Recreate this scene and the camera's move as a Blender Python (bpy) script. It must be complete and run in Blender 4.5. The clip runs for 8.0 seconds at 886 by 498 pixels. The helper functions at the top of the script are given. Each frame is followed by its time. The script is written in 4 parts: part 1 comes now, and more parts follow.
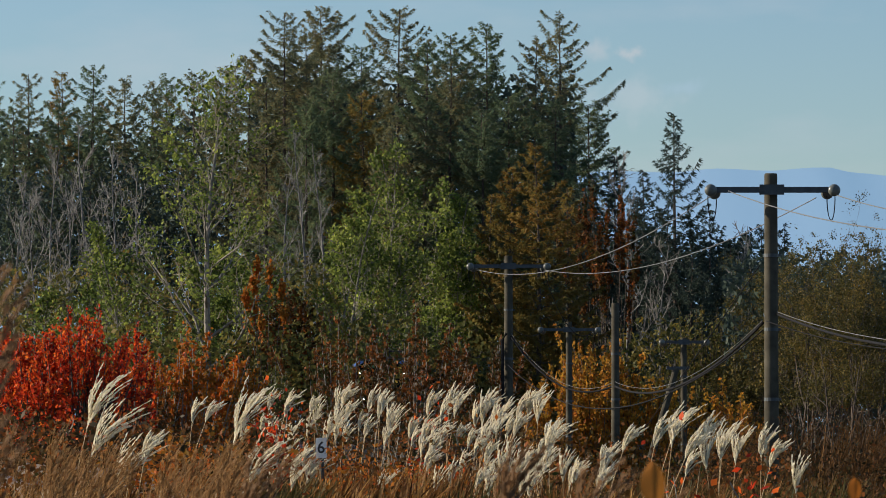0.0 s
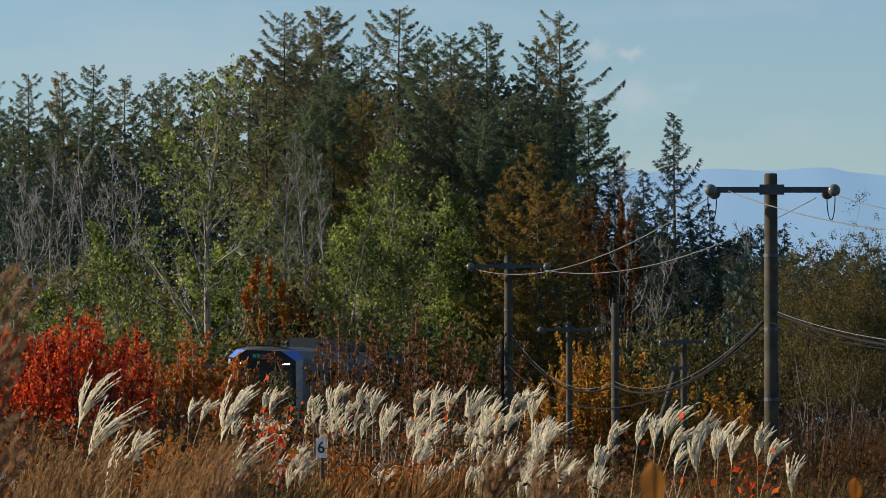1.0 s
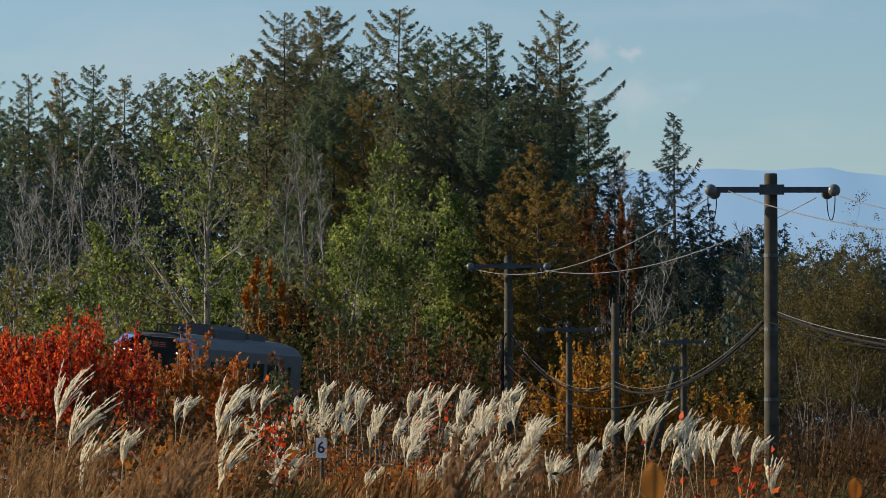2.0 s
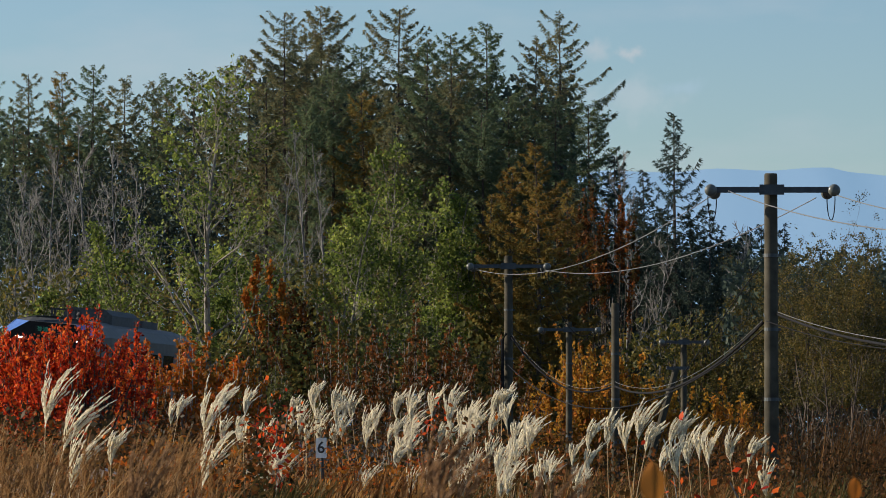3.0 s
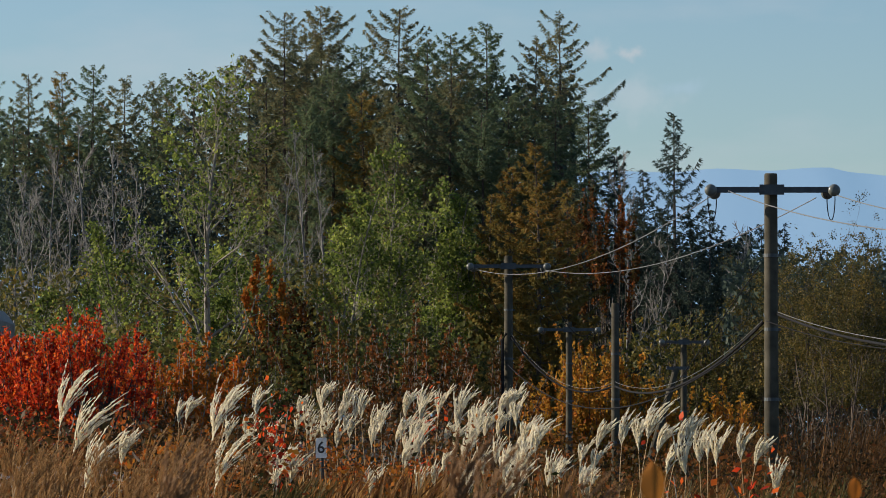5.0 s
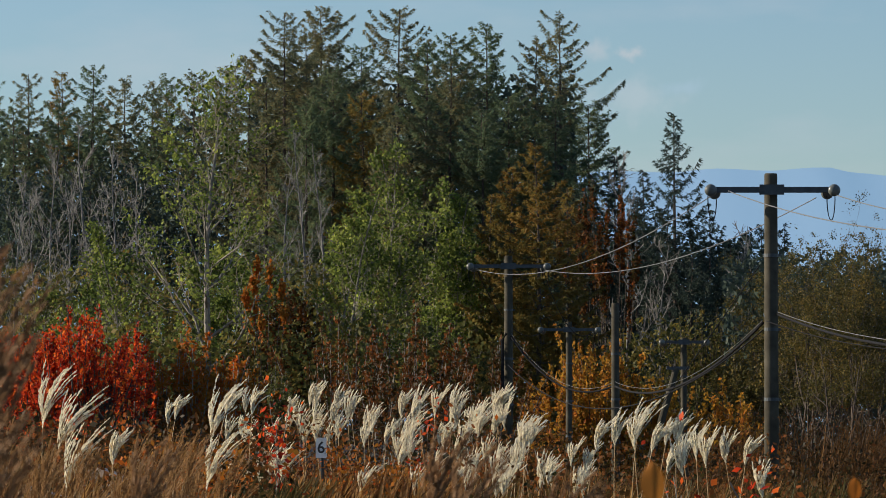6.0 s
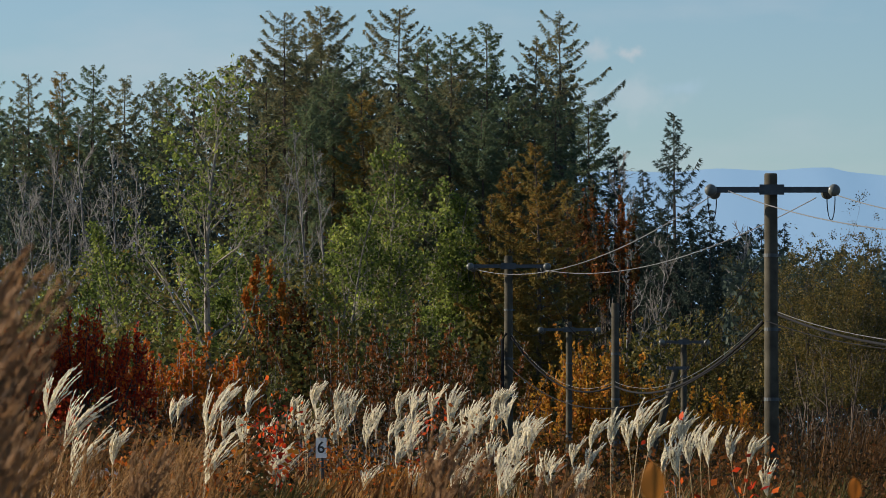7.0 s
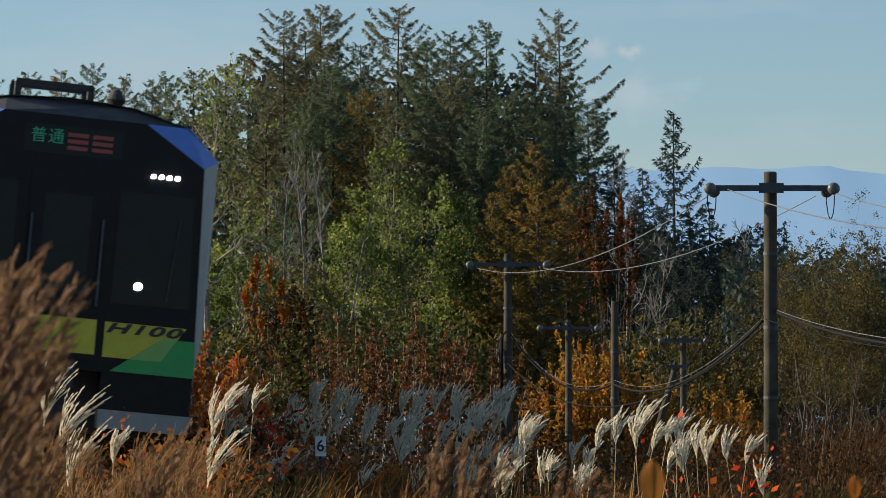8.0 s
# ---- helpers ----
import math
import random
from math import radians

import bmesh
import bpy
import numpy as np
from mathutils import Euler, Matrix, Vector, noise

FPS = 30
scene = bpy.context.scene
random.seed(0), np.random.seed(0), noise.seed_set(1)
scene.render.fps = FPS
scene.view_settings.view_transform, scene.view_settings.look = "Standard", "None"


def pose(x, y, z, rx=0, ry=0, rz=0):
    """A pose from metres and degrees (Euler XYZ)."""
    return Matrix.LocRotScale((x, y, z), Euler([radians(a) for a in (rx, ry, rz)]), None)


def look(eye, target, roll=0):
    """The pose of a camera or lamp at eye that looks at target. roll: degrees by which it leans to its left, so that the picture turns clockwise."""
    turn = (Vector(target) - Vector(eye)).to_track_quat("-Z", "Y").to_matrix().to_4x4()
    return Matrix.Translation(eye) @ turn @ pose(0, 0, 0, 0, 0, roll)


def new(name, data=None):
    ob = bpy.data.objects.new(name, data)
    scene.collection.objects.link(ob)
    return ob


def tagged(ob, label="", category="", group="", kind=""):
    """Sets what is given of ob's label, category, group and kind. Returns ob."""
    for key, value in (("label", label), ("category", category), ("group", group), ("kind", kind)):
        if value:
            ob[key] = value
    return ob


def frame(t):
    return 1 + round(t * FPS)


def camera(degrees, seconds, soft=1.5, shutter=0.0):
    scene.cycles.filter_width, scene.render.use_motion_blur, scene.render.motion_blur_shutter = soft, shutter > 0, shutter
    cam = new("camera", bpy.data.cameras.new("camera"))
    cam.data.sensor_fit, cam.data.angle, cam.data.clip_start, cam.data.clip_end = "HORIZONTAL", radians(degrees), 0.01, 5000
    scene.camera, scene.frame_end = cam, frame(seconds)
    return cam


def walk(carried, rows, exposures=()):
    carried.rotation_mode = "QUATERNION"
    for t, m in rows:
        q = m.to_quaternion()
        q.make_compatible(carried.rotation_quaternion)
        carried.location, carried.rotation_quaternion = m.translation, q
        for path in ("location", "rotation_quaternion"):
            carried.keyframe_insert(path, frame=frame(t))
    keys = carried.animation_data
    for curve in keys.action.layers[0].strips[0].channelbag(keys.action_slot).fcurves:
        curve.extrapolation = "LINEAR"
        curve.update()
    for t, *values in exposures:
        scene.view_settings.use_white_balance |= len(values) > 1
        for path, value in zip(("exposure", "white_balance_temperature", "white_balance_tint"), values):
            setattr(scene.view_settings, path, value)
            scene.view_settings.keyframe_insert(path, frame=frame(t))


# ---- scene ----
cam = camera(12.0, 8.0, soft=0.5, shutter=0.2)
EYE = (0.0, 0.0, 1.6)
UP = math.atan(324 / 7459)


def aim(dx, dy):
    """Camera pose turned by small angles (milliradians right, up) from its resting aim."""
    a = UP + dy * 0.001
    b = dx * 0.001
    return look(EYE, (EYE[0] + 100 * math.sin(b), 100 * math.cos(b), EYE[2] + 100 * math.tan(a)))


walk(cam, [(0.0, aim(0, 0)), (6.9, aim(0, 0)), (7.4, aim(0, -0.13)), (7.7, aim(0.05, -0.26)), (8.0, aim(0.13, -0.4))])
cam.data.dof.use_dof = True
cam.data.dof.focus_distance = 60.0
cam.data.dof.aperture_fstop = 22.0

# ---- world and sun ----
SUN_EL = 20.0
SUN_AZ = 11.0      # degrees behind the picture plane, on the left
sd = Vector((-math.cos(radians(SUN_AZ)) * math.cos(radians(SUN_EL)),
             math.sin(radians(SUN_AZ)) * math.cos(radians(SUN_EL)), math.sin(radians(SUN_EL))))
world = bpy.data.worlds.new("world")
scene.world = world
world.use_nodes = True
wn, wl = world.node_tree.nodes, world.node_tree.links
sky = wn.new("ShaderNodeTexSky")
sky.sky_type = "NISHITA"
sky.sun_disc = False
sky.sun_elevation = radians(SUN_EL)
sky.sun_rotation = radians(-(90 - SUN_AZ))
sky.air_density, sky.dust_density, sky.ozone_density = 1.0, 0.3, 4.0
wn["Background"].inputs["Strength"].default_value = 0.08
# thin high cloud, drawn out sideways
wtc = wn.new("ShaderNodeTexCoord")
wmap = wn.new("ShaderNodeMapping")
wmap.inputs["Scale"].default_value = (9.0, 9.0, 26.0)
wl.new(wtc.outputs["Generated"], wmap.inputs["Vector"])
wnz = wn.new("ShaderNodeTexNoise")
wnz.inputs["Scale"].default_value, wnz.inputs["Detail"].default_value = 1.6, 5.0
wl.new(wmap.outputs[0], wnz.inputs["Vector"])
wcr = wn.new("ShaderNodeValToRGB")
wcr.color_ramp.elements[0].position, wcr.color_ramp.elements[1].position = 0.5, 0.78
wcr.color_ramp.elements[0].color, wcr.color_ramp.elements[1].color = (0.02, 0.02, 0.02, 1), (0.45, 0.45, 0.45, 1)
wl.new(wnz.outputs["Fac"], wcr.inputs["Fac"])
wmix = wn.new("ShaderNodeMix")
wmix.data_type = "RGBA"
wmix.inputs["B"].default_value = (4.6, 5.0, 5.5, 1)
wl.new(wcr.outputs["Color"], wmix.inputs["Factor"])
wl.new(sky.outputs["Color"], wmix.inputs["A"])
wl.new(wmix.outputs["Result"], wn["Background"].inputs["Color"])


def cloud_puff(cx, cz, rx, rz, strength, colour, freq):
    """A small ragged cloud low in the sky, at bearing cx and height cz (tangents), over what the world shows so far."""
    geo = wn.new("ShaderNodeMapping")
    geo.inputs["Location"].default_value = (-cx / rx, 0, -cz / rz)
    geo.inputs["Scale"].default_value = (1 / rx, 0, 1 / rz)
    wl.new(wtc.outputs["Generated"], geo.inputs["Vector"])
    ln = wn.new("ShaderNodeVectorMath")
    ln.operation = "LENGTH"
    wl.new(geo.outputs[0], ln.inputs[0])
    nz = wn.new("ShaderNodeTexNoise")
    nz.inputs["Scale"].default_value, nz.inputs["Detail"].default_value = freq, 6.0
    wl.new(wtc.outputs["Generated"], nz.inputs["Vector"])
    ad = wn.new("ShaderNodeMath")
    ad.operation = "MULTIPLY_ADD"
    ad.inputs[1].default_value = 1.6
    wl.new(nz.outputs["Fac"], ad.inputs[0])
    wl.new(ln.outputs["Value"], ad.inputs[2])
    rg = wn.new("ShaderNodeMapRange")
    rg.interpolation_type = "SMOOTHSTEP"
    rg.inputs["From Min"].default_value, rg.inputs["From Max"].default_value = 1.7, 0.7
    rg.inputs["To Min"].default_value, rg.inputs["To Max"].default_value = 0.0, strength
    wl.new(ad.outputs[0], rg.inputs["Value"])
    mx = wn.new("ShaderNodeMix")
    mx.data_type = "RGBA"
    mx.inputs["B"].default_value = (*colour, 1)
    wl.new(rg.outputs[0], mx.inputs["Factor"])
    wl.new(wn["Background"].inputs["Color"].links[0].from_socket, mx.inputs["A"])
    wl.new(mx.outputs["Result"], wn["Background"].inputs["Color"])


cloud_puff(0.036, 0.0905, 0.0065, 0.004, 0.3, (5.9, 5.5, 5.6), 300.0)
cloud_puff(0.0445, 0.0895, 0.005, 0.0024, 0.42, (6.1, 5.6, 5.6), 420.0)
cloud_puff(0.046, 0.079, 0.016, 0.0075, 0.3, (5.2, 5.4, 5.8), 160.0)
cloud_puff(0.057, 0.0815, 0.007, 0.003, 0.35, (3.7, 4.9, 6.1), 200.0)
sun = new("sun", bpy.data.lights.new("sun", "SUN"))
sun.data.energy, sun.data.angle, sun.data.color = 5.0, radians(0.6), (1.0, 0.87, 0.68)
sun.matrix_world = look(sd * 100, (0, 0, 0))
scene.view_settings.exposure = 0.53

RNG = np.random.default_rng(7)


# ---- materials ----
def mat(name, base, rough=0.7, metal=0.0, vary=0.25, scale=8.0, bump=0.0, bscale=60.0, emit=0.0, spec=0.5):
    m = bpy.data.materials.new(name)
    m.use_nodes = True
    n, l = m.node_tree.nodes, m.node_tree.links
    p = n["Principled BSDF"]
    p.inputs["Roughness"].default_value = rough
    p.inputs["Metallic"].default_value = metal
    p.inputs["Specular IOR Level"].default_value = spec
    tc = n.new("ShaderNodeTexCoord")
    nz = n.new("ShaderNodeTexNoise")
    nz.inputs["Scale"].default_value, nz.inputs["Detail"].default_value = scale, 6.0
    l.new(tc.outputs["Object"], nz.inputs["Vector"])
    cr = n.new("ShaderNodeValToRGB")
    lo = [c * (1 - vary) for c in base]
    hi = [min(1, c * (1 + vary)) for c in base]
    cr.color_ramp.elements[0].position, cr.color_ramp.elements[1].position = 0.3, 0.7
    cr.color_ramp.elements[0].color, cr.color_ramp.elements[1].color = (*lo, 1), (*hi, 1)
    l.new(nz.outputs["Fac"], cr.inputs["Fac"])
    l.new(cr.outputs["Color"], p.inputs["Base Color"])
    if emit:
        p.inputs["Emission Color"].default_value = (*base, 1)
        p.inputs["Emission Strength"].default_value = emit
    if bump:
        n2 = n.new("ShaderNodeTexNoise")
        n2.inputs["Scale"].default_value, n2.inputs["Detail"].default_value = bscale, 8.0
        l.new(tc.outputs["Object"], n2.inputs["Vector"])
        b = n.new("ShaderNodeBump")
        b.inputs["Strength"].default_value, b.inputs["Distance"].default_value = bump, 0.02
        l.new(n2.outputs["Fac"], b.inputs["Height"])
        l.new(b.outputs["Normal"], p.inputs["Normal"])
    return m


def leafy(name, colors, trans=0.35, rough=0.55, patch=0.6):
    """Foliage: each leaf takes its own tint from a ramp, with a slow drift through the crown; light passes through."""
    m = bpy.data.materials.new(name)
    m.use_nodes = True
    n, l = m.node_tree.nodes, m.node_tree.links
    p = n["Principled BSDF"]
    p.inputs["Roughness"].default_value = rough
    p.inputs["Specular IOR Level"].default_value = 0.08
    g = n.new("ShaderNodeNewGeometry")
    tc = n.new("ShaderNodeTexCoord")
    nz = n.new("ShaderNodeTexNoise")
    nz.inputs["Scale"].default_value = patch
    l.new(tc.outputs["Object"], nz.inputs["Vector"])
    mx = n.new("ShaderNodeMath")
    mx.operation = "MULTIPLY_ADD"
    mx.inputs[1].default_value = 0.55
    l.new(g.outputs["Random Per Island"], mx.inputs[0])
    sc = n.new("ShaderNodeMath")
    sc.operation = "MULTIPLY_ADD"
    sc.inputs[1].default_value, sc.inputs[2].default_value = 1.3, -0.42
    l.new(nz.outputs["Fac"], sc.inputs[0])
    l.new(sc.outputs[0], mx.inputs[2])
    cr = n.new("ShaderNodeValToRGB")
    e = cr.color_ramp.elements
    while len(e) < len(colors):
        e.new(0.5)
    for i, c in enumerate(colors):
        e[i].position = 0.08 + 0.84 * i / max(1, len(colors) - 1)
        e[i].color = (*c, 1)
    l.new(mx.outputs[0], cr.inputs["Fac"])
    l.new(cr.outputs["Color"], p.inputs["Base Color"])
    t = n.new("ShaderNodeBsdfTranslucent")
    l.new(cr.outputs["Color"], t.inputs["Color"])
    ms = n.new("ShaderNodeMixShader")
    ms.inputs[0].default_value = trans
    l.new(p.outputs[0], ms.inputs[1])
    l.new(t.outputs[0], ms.inputs[2])
    l.new(ms.outputs[0], n["Material Output"].inputs["Surface"])
    return m


M_LARCH = leafy("larch needles", [(0.095, 0.13, 0.09), (0.15, 0.16, 0.09), (0.26, 0.19, 0.075)], 0.45, patch=0.25)
M_LARCH_G = leafy("green larch needles", [(0.075, 0.13, 0.09), (0.115, 0.16, 0.09), (0.18, 0.18, 0.08)], 0.45, patch=0.25)
M_LARCH_GOLD = leafy("golden larch needles", [(0.13, 0.125, 0.04), (0.2, 0.15, 0.04), (0.34, 0.18, 0.045)], 0.35, patch=0.3)
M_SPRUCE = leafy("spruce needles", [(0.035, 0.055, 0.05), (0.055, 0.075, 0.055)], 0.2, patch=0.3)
M_ALDER = leafy("alder leaves", [(0.035, 0.06, 0.018), (0.115, 0.155, 0.036), (0.34, 0.38, 0.085)], 0.48, patch=0.55)
M_OLIVE = leafy("olive leaves", [(0.035, 0.05, 0.02), (0.1, 0.1, 0.03), (0.26, 0.18, 0.04)], 0.35)
M_WILLOW = leafy("willow leaves", [(0.028, 0.032, 0.014), (0.075, 0.07, 0.022), (0.22, 0.15, 0.04)], 0.3)
M_RED = leafy("scarlet leaves", [(0.12, 0.012, 0.008), (0.58, 0.05, 0.016), (0.84, 0.22, 0.03)], 0.4, patch=2.4)
M_ORANGE = leafy("orange leaves", [(0.16, 0.1, 0.02), (0.4, 0.14, 0.02), (0.5, 0.08, 0.015)], 0.4, patch=1.5)
M_RUST = leafy("rust leaves", [(0.022, 0.03, 0.01), (0.1, 0.048, 0.015), (0.3, 0.085, 0.02)], 0.35, patch=1.4)
M_AMBER = leafy("amber leaves", [(0.2, 0.13, 0.02), (0.42, 0.22, 0.03), (0.5, 0.17, 0.03)], 0.45, patch=0.9)
M_UNDER = leafy("undergrowth leaves", [(0.016, 0.016, 0.008), (0.038, 0.025, 0.01), (0.13, 0.047, 0.015)], 0.25, patch=1.2)
M_DRY = leafy("dry grass", [(0.045, 0.018, 0.008), (0.17, 0.074, 0.023), (0.46, 0.26, 0.09)], 0.4, patch=1.8)
M_RUSH = leafy("amber rushes", [(0.025, 0.015, 0.008), (0.075, 0.038, 0.014), (0.2, 0.1, 0.03)], 0.35, patch=1.2)
M_GREENGRASS = leafy("yellowing grass", [(0.025, 0.032, 0.011), (0.075, 0.062, 0.02), (0.2, 0.11, 0.033)], 0.3, patch=1.2)
M_PLUME = leafy("silky plume", [(0.76, 0.69, 0.53), (0.84, 0.78, 0.63), (0.9, 0.86, 0.74)], 0.5, 0.4)
M_BROWNPLUME = leafy("brown plume", [(0.22, 0.11, 0.045), (0.46, 0.28, 0.12)], 0.45)
M_DARKPLUME = leafy("dark brown plume", [(0.2, 0.11, 0.055), (0.32, 0.19, 0.1)], 0.35)
M_NEARLEAF = leafy("amber leaf", [(0.3, 0.11, 0.02), (0.4, 0.16, 0.03)], 0.4)
M_STALK = mat("straw stalk", (0.3, 0.19, 0.08), 0.6)
M_BARK = mat("grey bark", (0.19, 0.17, 0.145), 0.9, vary=0.4, scale=3, bump=0.6, bscale=20)
M_BARKDARK = mat("dark bark", (0.06, 0.045, 0.035), 0.9, vary=0.4, scale=3, bump=0.6, bscale=20)
M_TWIG = mat("silver twig bark", (0.15, 0.145, 0.14), 0.85, vary=0.35, scale=3)
M_SOIL = mat("ground soil", (0.03, 0.023, 0.015), 0.95, vary=0.5, scale=0.6, bump=0.8, bscale=6)


# ---- geometry helpers ----
class Geo:
    """Collects vertices and faces for one mesh."""

    def __init__(self):
        self.v, self.f, self.n = [], [], 0

    def add(self, verts, faces):
        self.v.append(np.asarray(verts, float))
        self.f.extend([tuple(int(i) + self.n for i in q) for q in faces])
        self.n += len(verts)

    def quads(self, q):
        """q: (N, 4, 3)"""
        k = len(q)
        idx = (np.arange(k * 4) + self.n).reshape(k, 4)
        self.v.append(q.reshape(-1, 3))
        self.f.extend(map(tuple, idx.tolist()))
        self.n += k * 4

    def tube(self, pts, radii, sides=5, cap=False):
        pts = [Vector(p) for p in pts]
        vs, fs = [], []
        for i, p in enumerate(pts):
            d = (pts[min(i + 1, len(pts) - 1)] - pts[max(i - 1, 0)]).normalized()
            a = d.orthogonal().normalized() if abs(d.z) < 0.9 else d.cross(Vector((0, 1, 0))).normalized()
            b = d.cross(a)
            for k in range(sides):
                w = 2 * math.pi * k / sides
                vs.append(p + (a * math.cos(w) + b * math.sin(w)) * radii[i])
        for i in range(len(pts) - 1):
            for k in range(sides):
                k2 = (k + 1) % sides
                fs.append((i * sides + k, i * sides + k2, (i + 1) * sides + k2, (i + 1) * sides + k))
        if cap:
            fs.append(tuple(range(sides - 1, -1, -1)))
            fs.append(tuple((len(pts) - 1) * sides + k for k in range(sides)))
        self.add([tuple(v) for v in vs], fs)

    def box(self, x0, x1, y0, y1, z0, z1):
        v = [(x, y, z) for x in (x0, x1) for y in (y0, y1) for z in (z0, z1)]
        self.add(v, [(0, 1, 3, 2), (4, 6, 7, 5), (0, 4, 5, 1), (2, 3, 7, 6), (0, 2, 6, 4), (1, 5, 7, 3)])

    def lathe(self, rings, sides=20, axis="z", at=(0, 0, 0)):
        """rings: (radius, height) along the axis."""
        vs, fs = [], []
        for r, h in rings:
            for k in range(sides):
                w = 2 * math.pi * k / sides
                a, b = r * math.cos(w), r * math.sin(w)
                p = {"z": (a, b, h), "x": (h, a, b), "y": (a, h, b)}[axis]
                vs.append((p[0] + at[0], p[1] + at[1], p[2] + at[2]))
        for i in range(len(rings) - 1):
            for k in range(sides):
                k2 = (k + 1) % sides
                fs.append((i * sides + k, i * sides + k2, (i + 1) * sides + k2, (i + 1) * sides + k))
        fs.append(tuple(range(sides - 1, -1, -1)))
        fs.append(tuple((len(rings) - 1) * sides + k for k in range(sides)))
        self.add(vs, fs)

    def mesh(self, name, material, smooth=False):
        me = bpy.data.meshes.new(name)
        v = np.concatenate(self.v) if self.v else np.zeros((0, 3))
        me.from_pydata(v.tolist(), [], self.f)
        me.materials.append(material)
        if smooth:
            me.polygons.foreach_set("use_smooth", [True] * len(me.polygons))
        me.update()
        return me


def part(name, geo, material, parent, label="", smooth=False):
    me = geo if isinstance(geo, bpy.types.Mesh) else geo.mesh(name, material, smooth)
    ob = new(name, me)
    ob.parent = parent
    return tagged(ob, label) if label else ob


def thing(name, label, category, m, group="", kind=""):
    ob = new(name)
    ob.empty_display_size = 0.2
    ob.matrix_basis = m
    return tagged(ob, label, category, group, kind)


def unit(a):
    return a / np.maximum(1e-9, np.linalg.norm(a, axis=-1, keepdims=True))


def leaf_quads(rng, c, size, elong=1.6, along=None, fold=0.5):
    """Diamond leaves at the centres c, turned at random or roughly along given ways."""
    k = len(c)
    a = unit(rng.normal(size=(k, 3)))
    if along is not None:
        a = unit(along + fold * a)
    b = unit(np.cross(a, rng.normal(size=(k, 3))))
    s = size * (0.6 + 0.8 * rng.random((k, 1)))
    L, W = a * s * elong * 0.5, b * s * 0.5
    return np.stack([c - L, c + W - L * 0.1, c + L, c - W - L * 0.1], 1)


# ---- plan: the railway curve ----
CX, CY, RAD = 222.9, 101.0, 235.0
RATE = 3.985
Z_KEYS = [(0.0, -0.4), (0.5, -0.35), (1.0, -0.28), (2.0, -0.14), (2.8, -0.1), (3.5, -0.14), (8.0, -0.33), (8.3, -0.6), (9.0, -0.95), (9.6, -1.1)]


def track_phi(t):
    return -15.42 + (8.0 - t) * RATE


def rail_z(t):
    ts, zs = [a for a, _ in Z_KEYS], [b for _, b in Z_KEYS]
    return EYE[2] + float(np.interp(t, ts, zs))


def track_at(t):
    p = radians(track_phi(t))
    return CX - RAD * math.cos(p), CY + RAD * math.sin(p)


def smooth01(u):
    u = min(1.0, max(0.0, u))
    return u * u * (3 - 2 * u)


def ground_z(x, y):
    z = -0.15 + 0.12 * math.sin(x * 0.31 + 1) * math.cos(y * 0.23)
    z -= 1.5 * smooth01((y - 52) / 50) * smooth01((x + 1) / 7) * (1 - smooth01((y - 260) / 300))
    z += 2.0 * smooth01((y - 185) / 60) * smooth01((10 - x) / 30)
    d = abs(math.hypot(x - CX, y - CY) - RAD)
    if d < 9 and x < 100 and -20 < y < 230:
        t = 8.0 - (math.degrees(math.asin((y - CY) / RAD)) + 15.42) / RATE
        top = rail_z(t) - 0.42
        z = max(z, z + (top - z) * (1 - smooth01((d - 1.7) / 4.0)))
    return z


# ---- ground ----
def build_ground():
    xs = sorted(set(list(np.arange(-40, 40.1, 0.8)) + [-4500, -2500, -1200, -600, -300, -160, -100, -70, -54, 54, 70, 100, 160, 300, 600, 1200, 2500, 4500]))
    ys = sorted(set(list(np.arange(-10, 200, 1.0)) + [-4500, -2000, -800, -300, -120, -60, -30, 210, 225, 240, 260, 290, 330, 400, 520, 700, 1000, 1600, 2600, 4500]))
    g = Geo()
    vs = [(x, y, ground_z(x, y)) for y in ys for x in xs]
    w = len(xs)
    fs = [(j * w + i, j * w + i + 1, (j + 1) * w + i + 1, (j + 1) * w + i) for j in range(len(ys) - 1) for i in range(w - 1)]
    g.add(vs, fs)
    ob = new("ground", g.mesh("ground", M_SOIL, True))
    tagged(ob, "rough autumn meadow soil with dead leaves", "ground", kind="structure")


build_ground()


def px_place(px, d):
    """Ground place on the bearing of column px, d metres away."""
    x = (px - 784) / 7459 * d
    return x, d


def top_z(py, d):
    return EYE[2] + (765 - py) / 7459 * d


# ---- trees ----
def sliver_tris(rng, c, way, length, width):
    """Needle sprays: slim three-cornered blades from c along the given ways."""
    k = len(c)
    a = unit(way)
    b = unit(np.cross(a, rng.normal(size=(k, 3)))) * width
    return np.stack([c - b, c + b, c + a * length[:, None]], 1)


